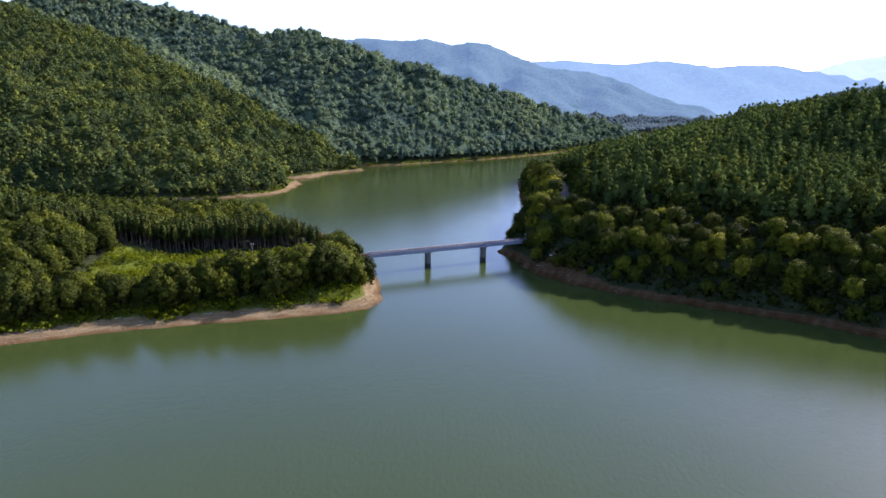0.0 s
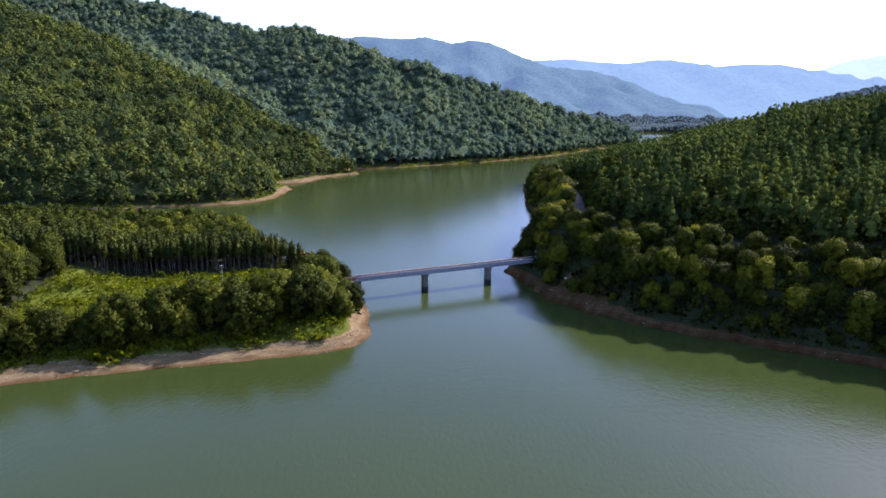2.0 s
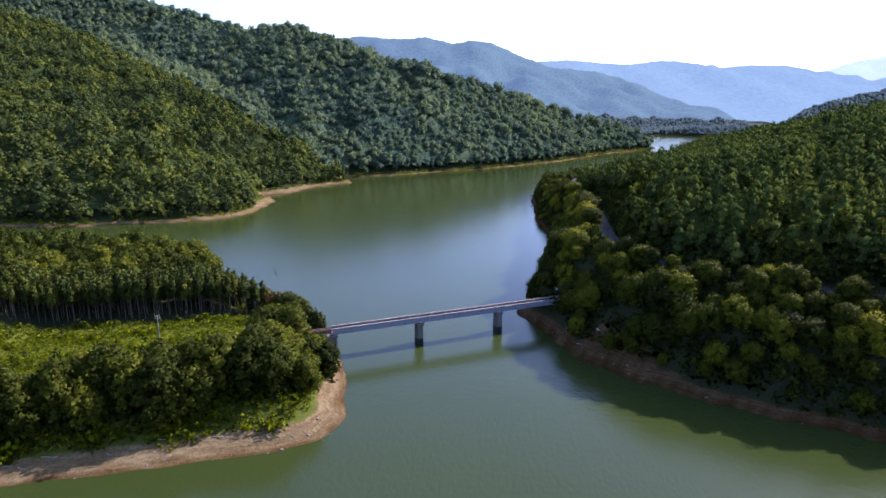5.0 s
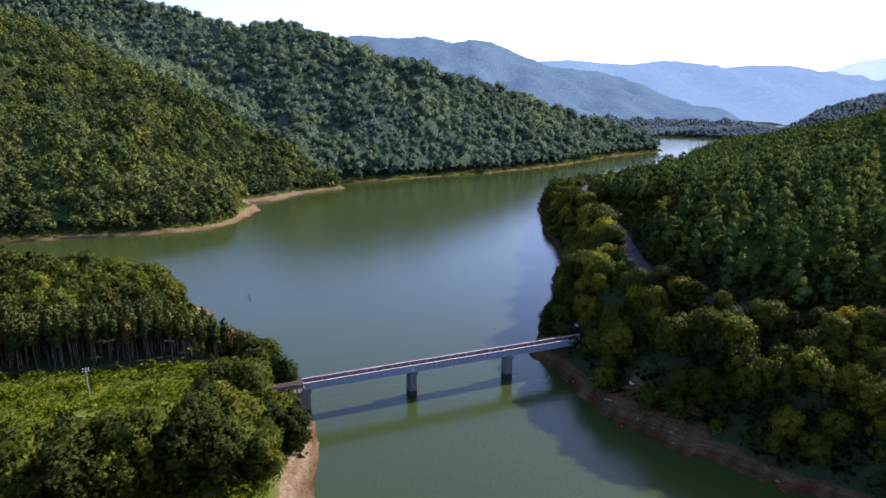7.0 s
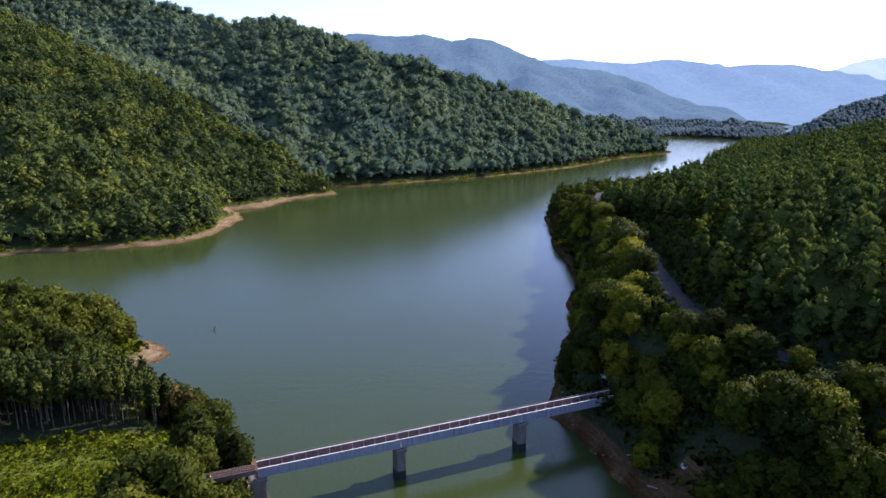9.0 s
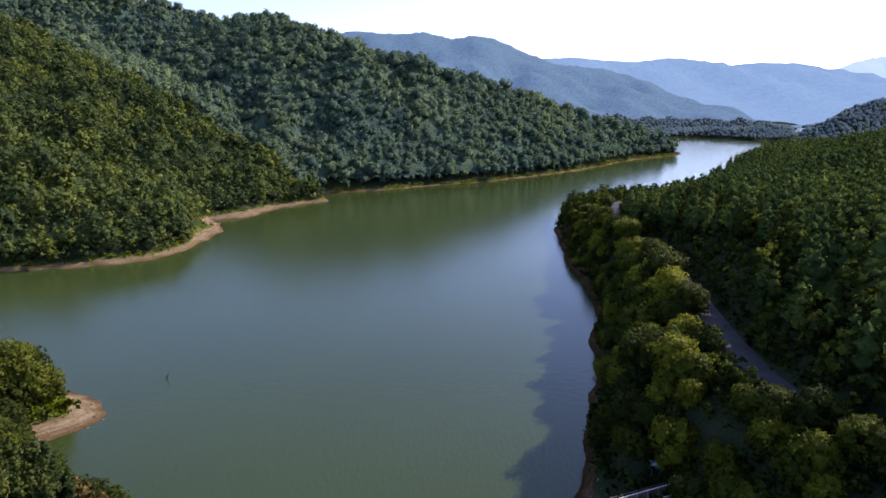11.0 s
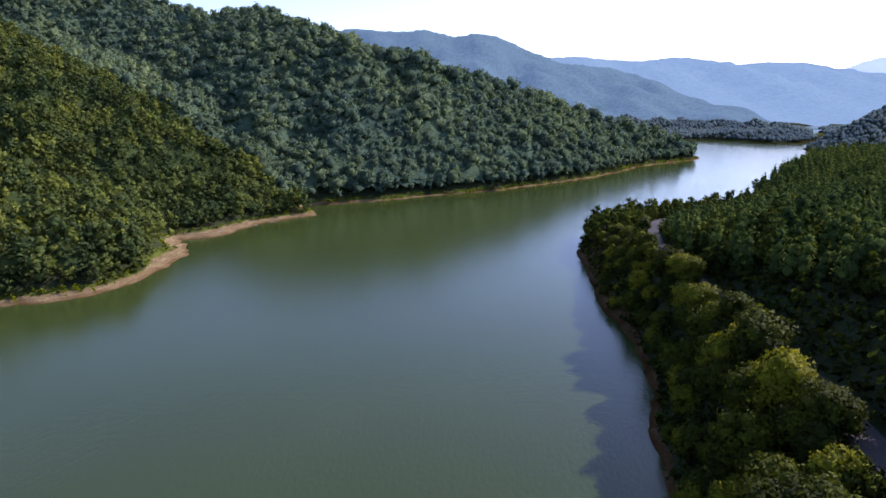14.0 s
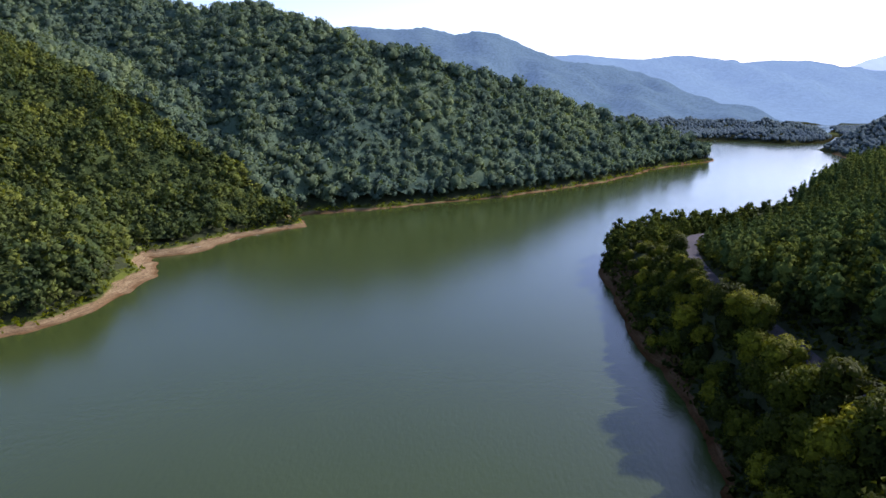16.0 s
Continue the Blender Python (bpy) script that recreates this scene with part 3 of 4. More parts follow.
mid_shapes = [broad_crown(60 + k, 6, 130, 0.8, OCTA, 0.8, 11.5, 4.0, 0.74, True) for k in range(6)]
spare = (x[rest], y[rest], z[rest])

hill_shapes = []
for k in range(6):
    r0 = np.random.RandomState(130 + k)
    c = np.stack([r0.uniform(-0.5, 0.5, 4), r0.uniform(-0.5, 0.5, 4), np.linspace(3.2, 11.0, 4)], 1)
    rad = np.array([2.5, 2.2, 1.6, 0.8]) * r0.uniform(0.85, 1.15, 4)
    hill_shapes.append(join([lump(r0, OCTA, p, w * 0.84, (1, 1, 1.2), 0.16, (0, 0, 3)) for p, w in zip(c, rad)] + [leaf_cards(r0, c, rad, 140, 0.48, 0.35, (0, 0, 3), True, 0.16, (0.82, 1.2))]))

# planted pines
pine_shapes = []
for k in range(4):
    r0 = np.random.RandomState(70 + k)
    c = np.stack([r0.uniform(-0.45, 0.45, 8), r0.uniform(-0.45, 0.45, 8), np.linspace(6.8, 14.0, 8)], 1)
    rad = np.array([0.6, 0.9, 1.05, 1.05, 0.95, 0.8, 0.6, 0.36]) * r0.uniform(0.8, 1.2, 8)
    pine_shapes.append(join([lump(r0, OCTA, p, w * 0.7, (1, 1, 1.2), 0.2, (0, 0, 6)) for p, w in zip(c, rad)] + [leaf_cards(r0, c, rad, 420, 0.36, 0.2, (0, 0, 6), True)]))
pine_models = [tree_thing("pine_tree", "tall planted pine with bare straight trunk", "planted pines of the spit", pine_shapes[k], trunk_arrays(80 + k, 13.0, 0.12, 2), M_PINE, M_BARK_PINE) for k in range(4)]
x, y = scatter(rs, -205, -56, 215, 312, 2.45)
z, ds = ground(x, y)
keep = (y > pine_line(x)) & (y < pine_line(x) + 19) & (ds[0] > 8)
x, y, z = x[keep], y[keep], z[keep]
order = np.argsort(y - pine_line(x) + 0.07 * np.abs(x + 80))
first, later = order[:300], order[300:]
plant(pine_models, np.stack([x, y, z], 1)[first], rs.uniform(0, 360, len(first)), rs.uniform(0.82, 1.0, len(first)))
forest("pine_wood", "dense dark planted pine wood behind the front row", M_CONIFER_J, hill_shapes, x[later], y[later], z[later], rs.uniform(0.9, 1.1, len(later)), rs)

# thicket that fills the belt of trees along the spit's front
x, y = scatter(rs, -150, -24, 170, 300, 2.7)
z, ds = ground(x, y)
u = y - front_line(x)
keep = (ds[0] > 9.5) & ((u < 37) | (x > -60)) & ~in_field(x, y) & (y < pine_line(x) - 2) & (np.abs((y - 258) - 0.402 * (x + 32)) > 4.2) & ~((x > -53) & (x < -30) & (u < 15))
forest("thicket", "dense leafy thicket under the trees of the spit", M_LEAF_J, mid_shapes, x[keep], y[keep], z[keep] - 0.4, rs.uniform(0.26, 0.5, keep.sum()), rs)

for tx, ty in ((-58.0, 283.5), (-52.5, 281.0)):
    rust = tree_thing("rust_tree", "small tree with rust-coloured leaves beside the pines", "rust-leaved trees", broad_shapes[1], trunk_arrays(91, 9.0, 0.2, 4), M_RUST_LEAF, M_BARK)
    rust.matrix_basis = pose(tx, ty, float(ground([tx], [ty])[0][0])) @ Matrix.Diagonal((0.7, 0.7, 0.95, 1))

# trees of the steep bank under the road
bank_models = [tree_thing("bank_tree", "broad leafy tree on the steep shaded bank", "trees of the bank", broad_crown(100 + k, 24, 2100, 0.4, ICO1, 0.0, 10.2, 4.9 + 0.3 * (k % 3), 0.66, True), trunk_arrays(110 + k, 9.0, 0.24, 5), M_LEAF_BANK, M_BARK) for k in range(5)]
x, y = scatter(rs, 20, 190, 150, 600, 5.2)
z, ds = ground(x, y)
portal_gap = (np.abs((y - 258) - 0.402 * (x + 32)) < 3.6) & (x < 47.5)
clearing = np.hypot(x - 47, y - 261) < 5
keep = (ds[2] > np.where((y > 300) | (x > 60), 2.4, 3.8)) & (uphill(x, y) < -np.interp(y, [270, 288, 292, 321, 326, 420], [2.2, 4.0, 9.0, 9.0, 2.8, 2.6])) & ~portal_gap & ~clearing & ~(np.hypot(x - 40, y - 294) < 3.6)
x, y, z, d = x[keep], y[keep], z[keep], ds[2][keep]
order = np.argsort(np.abs(y - 360))
pick = order[:300]
plant(bank_models, np.stack([x, y, z], 1)[pick], rs.uniform(0, 360, len(pick)), np.interp(d[pick], [3, 8, 17, 25], [0.55, 0.76, 0.84, 0.8]) * np.exp(0.2 * rs.normal(size=len(pick)).clip(-1.7, 1.7)) * np.interp(y[pick], [225, 285, 305, 400, 450, 500], [0.76, 0.78, 0.95, 1.0, 0.74, 0.52]))
rest = order[300:]
bx, by, bz = (np.concatenate([a, b[rest]]) for a, b in zip(spare, (x, y, z)))

# thicket under the trees of the bank
x, y = scatter(rs, 30, 190, 150, 500, 3.1)
z, ds = ground(x, y)
keep = (ds[2] > np.where(x > 62, 3.4, np.where(y > 300, 4.0, 8.0))) & (uphill(x, y) < 13) & (road_distance(x, y) > 3.6) & ~((y > 318) & (uphill(x, y) > 0)) & ~((np.abs((y - 258) - 0.402 * (x + 32)) < 3.2) & (x < 50)) & ~(np.hypot(x - 49, y - 257) < 5.5) & ~(np.hypot(x - 40, y - 294) < 5)
forest("bank_thicket", "dark leafy thicket under the trees of the bank", M_LEAF_J, mid_shapes, x[keep], y[keep], z[keep] - 0.4, rs.uniform(0.26, 0.5, keep.sum()), rs)


def r_back(x, y):
    """How far behind the right hill's crest a place lies."""
    return x - np.interp(y, [150, 280, 400, 500, 570], [215, 185, 165, 150, 130])


# woods over the near hills, joined
x, y = scatter(rs, -420, -195, 100, 400, 6.0)
z, ds = ground(x, y)
keep = (ds[0] > 9) & (x > -0.72 * y - 15)
bx, by, bz = np.concatenate([bx, x[keep]]), np.concatenate([by, y[keep]]), np.concatenate([bz, z[keep]])
forest("near_wood", "broadleaf wood on the low hill by the spit", M_LEAF_J, mid_shapes, bx, by, bz, rs.uniform(0.75, 1.15, len(bx)) * np.where(bx > 0, np.interp(by, [430, 490], [0.95, 0.76]), 1.0), rs)

x, y = scatter(rs, 60, 360, 130, 700, 4.3)
z, ds = ground(x, y)
keep = (ds[2] > 14) & (uphill(x, y) > bare_slope(x, y)) & (rs.uniform(0, 1, len(x)) > 0.06) & (x < 0.72 * y + 15) & ((r_back(x, y) < 40) | (y > 500))
x, y, z, d = x[keep], y[keep], z[keep], ds[2][keep]
leafy = rs.uniform(0, 1, len(x)) < np.clip(0.55 - uphill(x, y) / 70, 0.06, 0.5)
forest("hill_conifers", "dark conifer plantation covering the steep hillside", M_CONIFER_J, hill_shapes, x[~leafy], y[~leafy], z[~leafy], rs.uniform(0.65, 1.1, (~leafy).sum()) * np.interp(y, [460, 530], [1.0, 0.72])[~leafy], rs)
forest("hill_broadleaf", "broadleaf trees along the foot of the shaded hill", M_LEAF_J, mid_shapes, x[leafy], y[leafy], z[leafy], rs.uniform(0.5, 0.9, leafy.sum()) * np.interp(y, [460, 530], [1.0, 0.72])[leafy], rs)

# woods over the far hills
far_shapes = []
for k in range(14):
    r0 = np.random.RandomState(150 + k)
    heart = (0, 0, 4.0)
    c = np.array([[0, 0, r0.uniform(5.6, 6.8)], [*r0.uniform(-2.2, 2.2, 2), r0.uniform(4.6, 6.8)], [*r0.uniform(-2.4, 2.4, 2), r0.uniform(3.2, 5.6)]])
    rad = np.array([r0.uniform(2.5, 3.2), r0.uniform(1.9, 2.6), r0.uniform(1.8, 2.5)])
    v, f, nv = join([lump(r0, core, p, w * 0.8, (1, 1, 1), 0.16, heart) for core, p, w in zip((ICO1, OCTA, OCTA), c, rad)] + [leaf_cards(r0, c, rad, 54, 0.8, 0.5, heart, True, 0.14, (0.84, 1.2))])
    far_shapes.append((v, f, unit(nv + np.array([0, 0, 0.55]))))
near_hill_shapes = []
for k in range(10):
    v, f, nv = broad_crown(230 + k, 7, 84, 0.62, OCTA, 0.8, 9.2, 3.4 + 0.3 * (k % 3), 0.74, True)
    near_hill_shapes.append((v, f, unit(nv + np.array([0, 0, 0.25]))))
x, y = scatter(rs, -900, 330, 430, 1420, 5.7)
z, ds = ground(x, y)
keep = (ds[1] > 4.5) & (ds[1] > beach_width(x, y) + 0.8) & (x > -0.704 * y - 12) & (y < np.interp(x, [-800, -500, -350, -235, -150, -50, 50, 200, 300], [1430, 1280, 1180, 1105, 985, 925, 930, 1000, 1050])) & ~((np.hypot(x + 132, y - 572) < 10))
x, y, z = x[keep], y[keep], z[keep]
thin = rs.uniform(0, 1, len(x)) < np.interp(y, [860, 900, 1000, 1050], [1.0, 0.88, 0.85, 0.7])
x, y, z = x[thin], y[thin], z[thin]
grow = 1.05 * np.exp(0.26 * rs.normal(size=len(x)).clip(-1.7, 2.0)) * (1 + 0.14 * waves(x, y, 40, 71)) * np.where(y > 860, 1.12, 1.0)
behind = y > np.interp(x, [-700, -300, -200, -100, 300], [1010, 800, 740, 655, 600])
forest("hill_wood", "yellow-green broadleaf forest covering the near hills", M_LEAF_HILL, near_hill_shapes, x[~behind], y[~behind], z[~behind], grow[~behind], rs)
forest("mountain_wood", "dense green forest covering the mountain, tinted blue for haze", M_LEAF_HAZED, far_shapes, x[behind], y[behind], z[behind], grow[behind], rs)
low_shapes = []
for k in range(6):
    r0 = np.random.RandomState(190 + k)
    c = np.array([[0, 0, 5.0], [*r0.uniform(-2.2, 2.2, 2), 4.0]])
    rad = np.array([r0.uniform(3.2, 4.0), r0.uniform(2.2, 2.8)])
    low_shapes.append(join([lump(r0, ICO1, c[0], 3.6, (1, 1, 1), 0.12, (0, 0, 1))] + [leaf_cards(r0, c, rad, 12, 1.3, 0.5, (0, 0, 1), True, 0.1)]))
    low_shapes[-1] = low_shapes[-1][:2] + (unit(low_shapes[-1][2] + np.array([0, 0, 0.8])),)
x, y = scatter(rs, 250, 1250, 1000, 1640, 6.0)
z, ds = ground(x, y)
keep = ((ds[1] > 4) | (ds[3] > 4)) & (x < 0.62 * y + 60)
x, y, z = x[keep], y[keep], z[keep]
forest("distant_wood", "distant wooded headlands of the lake, coloured blue-grey for haze", M_LEAF_DISTANT_HAZE, low_shapes, x, y, z, rs.uniform(0.6, 0.9, len(x)), rs)

# undergrowth that closes the woods between the crowns
ux, uy = np.meshgrid(np.arange(-720, 360, 4.2), np.arange(110, 1180, 4.2))
shape = ux.shape
ux, uy = (ux + rs.uniform(-1.4, 1.4, shape)).ravel(), (uy + rs.uniform(-1.4, 1.4, shape)).ravel()
uz, ds = ground(ux, uy)
left_wood = (ds[1] > beach_width(ux, uy) + 4) & (ux > -0.704 * uy - 16) & (uy > 430)
right_wood = (ds[2] > 20) & (uphill(ux, uy) > bare_slope(ux, uy) + 4) & (ux < 0.78 * uy + 30)
spit_wood = (ds[0] > 14) & (ux < -140) & (ux > -0.72 * uy - 20) & ~((uy > pine_line(ux) - 3) & (uy < pine_line(ux) + 18))
wooded = (left_wood | right_wood | spit_wood).reshape(shape)
mountain = left_wood & (uy > np.interp(ux, [-700, -300, -200, -100, 300], [1010, 800, 740, 655, 600]))
uz = uz + np.where(left_wood, np.where(mountain, 6.0, 3.2), np.where(right_wood, np.interp(uy, [450, 520], [3.4, 1.6]), 3.0)) + rs.uniform(-1.3, 1.3, len(uz))
cell = (wooded[:-1, :-1] & wooded[1:, :-1] & wooded[:-1, 1:] & wooded[1:, 1:]).ravel()
all_faces = grid_faces(shape[1], shape[0])
zone = np.where(mountain, 2, np.where(left_wood, 1, 0))[all_faces[:, 0]]
for k, (name, mat, lo, hi, label) in enumerate((("undergrowth", M_LEAF_J, 0.0, 0.4, "dark green undergrowth beneath the forest crowns"),
                                                ("hill_undergrowth", M_LEAF_HILL, 0.0, 0.5, "green undergrowth closing the hillside wood"),
                                                ("mountain_undergrowth", M_LEAF_HAZED, 0.0, 0.5, "green undergrowth closing the mountain wood, tinted blue for haze"))):
    faces = all_faces[cell & (zone == k)]
    used = np.unique(faces)
    renum = np.zeros(len(ux), int)
    renum[used] = np.arange(len(used))
    under = mesh_from(name, np.stack([ux, uy, uz], 1)[used], renum[faces], mat, True)
    float_attribute(under, "tint", rs.uniform(lo, hi, len(used)))
    tagged(new(name, under), label, "undergrowth", kind="stuff")

# shrubs of the field and along the shores
shrub_shapes = []
for k in range(5):
    r0 = np.random.RandomState(170 + k)
    c = r0.uniform(-0.6, 0.6, (3, 3)) + (0, 0, 0.35)
    shrub_shapes.append(leaf_cards(r0, c, np.array([0.6, 0.5, 0.45]), 15, 0.34, 0.8))
x, y = scatter(rs, -160, -40, 178, 285, 1.15)
z, ds = ground(x, y)
keep = in_field(x, y) & ~bare_patch(x, y)
x2, y2 = scatter(rs, -200, -20, 130, 345, 1.15)
z2, ds2 = ground(x2, y2)
keep2 = (ds2[0] > 6.5 + 2.5 * waves(x2, y2, 30, 21)) & ((ds2[0] < 11) | ((x2 > -56) & (y2 < front_line(x2) + 19)))
x, y, z = np.concatenate([x[keep], x2[keep2]]), np.concatenate([y[keep], y2[keep2]]), np.concatenate([z[keep], z2[keep2]])
forest("field_shrubs", "bright green low shrubs and weeds of the field", M_SHRUB, shrub_shapes, x, y, z, rs.uniform(0.6, 1.2, len(x)) * (1 + 0.5 * waves(x, y, 14, 22).clip(-0.6, 1)) * np.where(in_field(x, y), 1.0, 1.5), rs)
x, y = scatter(rs, -150, -45, 200, 285, 7.0)
z, ds = ground(x, y)
keep = in_field(x, y) & (rs.uniform(0, 1, len(x)) < 0.5)
forest("field_bushes", "rounded dark bushes scattered over the green field", M_LEAF_J, mid_shapes, x[keep], y[keep], z[keep] - 0.3, rs.uniform(0.14, 0.3, keep.sum()), rs)
x, y = scatter(rs, -260, 300, 430, 1000, 3.0)
z, ds = ground(x, y)
keep = (ds[1] > beach_width(x, y) - 1 + 1.5 * waves(x, y, 50, 23)) & (ds[1] < beach_width(x, y) + 3.5) & (x > -0.75 * y - 40)
forest("shore_weeds", "green weeds along the far sandy shore", M_SHRUB, shrub_shapes, x[keep], y[keep], z[keep], rs.uniform(1.0, 2.2, keep.sum()), rs)

x, y = scatter(rs, 15, 200, 150, 600, 1.9)
z, ds = ground(x, y)
keep = (ds[2] > np.where(y > 300, 1.2, np.where(x > 62, 2.2, 4.0)) + 0.6 * waves(x, y, 25, 24)) & (ds[2] < np.where(y > 300, 7, np.where(y > 276, 16, 11))) & ~(np.hypot(x - 47.5, y - 262) < 3)
x3, y3 = scatter(rs, 40, 210, 180, 600, 2.3)
z3, ds3 = ground(x3, y3)
keep3 = (ds3[2] > 10) & (uphill(x3, y3) > -8) & (uphill(x3, y3) < bare_slope(x3, y3) + 4) & (road_distance(x3, y3) > 3.6)
x, y, z, keep = np.concatenate([x, x3]), np.concatenate([y, y3]), np.concatenate([z, z3]), np.concatenate([keep, keep3])
x2, y2 = scatter(rs, -110, -25, 225, 345, 2.3)
z2, ds2 = ground(x2, y2)
keep2 = (ds2[0] > 2.6) & (ds2[0] < 7) & (y2 > front_line(x2) + 30) & ~((y2 > 316) & (ds2[0] < 6))
x, y, z = np.concatenate([x[keep], x2[keep2]]), np.concatenate([y[keep], y2[keep2]]), np.concatenate([z[keep], z2[keep2]])
keep = np.ones(len(x), bool)
forest("bank_shrubs", "dark green shrubs along the steep shaded bank", M_LEAF_J, shrub_shapes, x[keep], y[keep], z[keep], rs.uniform(1.2, 2.8, keep.sum()), rs)

# ---- far mountains ----


def backdrop(name, label, crest, y0, depth, mat, seed):
    """A mountain range far off: a crest line with spurs and gullies falling away from it."""
    cx, cz = np.array(crest, float).T
    nx, ny = 300, 26
    xs, vs2 = np.linspace(cx[0], cx[-1], nx), np.linspace(0, 1, ny)
    XX, VV = np.meshgrid(xs, vs2)
    soft = np.interp(xs, cx, cz)
    for _ in range(4):
        soft[1:-1] = 0.25 * soft[:-2] + 0.5 * soft[1:-1] + 0.25 * soft[2:]
    top = np.broadcast_to(soft, XX.shape) + 2.2 * waves(XX, 0 * XX, 52, seed)
    crown_line = 1.6 * waves(XX, 0 * XX, 21, seed + 5)
    spur = 0.5 + 0.5 * waves(XX + 220 * VV, 0 * XX, 380, seed + 1)
    zz = top * np.clip(1 - VV ** (0.75 + 0.6 * spur), 0, 1) + min(depth * 0.03, 22) * waves(XX, VV * depth, 160, seed + 2) * VV * (1 - VV) * 4 - 6 * VV
    zz = np.where(VV == 0, top + crown_line, np.minimum(zz, 70 + (top - 70) * (1 - 1.15 * VV * depth / y0)))
    v = np.stack([XX.ravel(), (y0 - depth * VV).ravel(), zz.ravel()], 1)
    back = np.stack([xs, np.full(nx, y0 + depth * 0.5), np.full(nx, -5.0)], 1)
    faces = np.concatenate([grid_faces(nx, ny), np.stack([np.arange(nx - 1) + 1, np.arange(nx - 1), np.arange(nx - 1) + nx * ny, np.arange(nx - 1) + nx * ny + 1], 1)])
    tagged(new(name, mesh_from(name, np.concatenate([v, back]), faces, mat, True)), label, "mountain", kind="structure")


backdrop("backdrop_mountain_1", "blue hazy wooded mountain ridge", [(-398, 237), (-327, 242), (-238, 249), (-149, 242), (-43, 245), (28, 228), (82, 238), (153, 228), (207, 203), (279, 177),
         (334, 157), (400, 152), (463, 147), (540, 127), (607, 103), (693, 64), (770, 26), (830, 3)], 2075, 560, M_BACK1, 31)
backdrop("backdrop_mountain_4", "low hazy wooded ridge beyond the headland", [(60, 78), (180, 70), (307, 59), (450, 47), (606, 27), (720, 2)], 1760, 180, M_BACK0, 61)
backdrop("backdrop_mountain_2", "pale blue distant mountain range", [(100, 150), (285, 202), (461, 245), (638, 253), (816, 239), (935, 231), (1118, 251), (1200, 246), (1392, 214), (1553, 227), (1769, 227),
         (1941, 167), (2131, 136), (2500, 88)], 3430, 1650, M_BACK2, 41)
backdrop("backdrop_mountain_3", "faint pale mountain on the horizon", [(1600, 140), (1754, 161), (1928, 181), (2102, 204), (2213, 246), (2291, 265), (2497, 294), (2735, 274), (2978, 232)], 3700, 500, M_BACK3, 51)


# ---- the railway bridge ----


def part(name, bm, mat, parent, label=""):
    me = bpy.data.meshes.new(name)
    bm.to_mesh(me)
    bm.free()
    me.materials.append(mat)
    ob = new(name, me)
    ob.parent = parent
    if label:
        tagged(ob, label)
    return ob


def shared(name, me, parent, m):
    """One more piece on the same mesh."""
    ob = new(name, me)
    ob.parent = parent
    ob.matrix_basis = m
    return ob


def box(bm, x0, x1, y0, y1, z0, z1, bev=0.0, taper=0.0):
    """A block, its edges bevelled, its top drawn in by taper."""
    t = bmesh.ops.create_cube(bm, size=1.0)["verts"]
    for v in t:
        k = taper if v.co.z > 0 else 0.0
        v.co = ((x0 + x1) / 2 + v.co.x * (x1 - x0 - 2 * k), (y0 + y1) / 2 + v.co.y * (y1 - y0 - 2 * k), (z0 + z1) / 2 + v.co.z * (z1 - z0))
    if bev:
        es = list({e for v in t for e in v.link_edges})
        bmesh.ops.bevel(bm, geom=es, offset=bev, segments=1, affect="EDGES")
    return bm


def mesh_of(name, bm, mat):
    me = bpy.data.meshes.new(name)
    bm.to_mesh(me)
    bm.free()
    me.materials.append(mat)
    return me


AXIS = math.degrees(math.atan2(30.3, 75.4))
SPAN, TOP, DEEP, HALF = 26.9, 8.7, 1.8, 1.25
bridge = tagged(new("railway_bridge"), "disused steel plate girder railway bridge on concrete piers", "bridge")
bridge.matrix_basis = pose(-31.7, 258.68, 0, 0, 0, AXIS)

stiffener = mesh_of("stiffener", box(bmesh.new(), -0.03, 0.03, -0.09, 0.09, 0, DEEP - 0.12, 0.01), M_GIRDER)
frame_bm = box(bmesh.new(), -0.03, 0.03, -HALF + 0.06, HALF - 0.06, 0.75, 0.83)
box(frame_bm, -0.04, 0.04, -HALF + 0.06, HALF - 0.06, 0.12, 0.22)
box(frame_bm, -0.045, 0.045, HALF - 0.13, HALF - 0.03, 0.1, DEEP - 0.06)
box(frame_bm, -0.045, 0.045, -HALF + 0.03, -HALF + 0.13, 0.1, DEEP - 0.06)
cross_frame = mesh_of("cross_frame", frame_bm, M_FLANGE)
lat_bm = box(bmesh.new(), -0.06, 0.06, -1.25, 1.25, 0.0, 0.08)
lateral = mesh_of("lateral_brace", lat_bm, M_RUST)
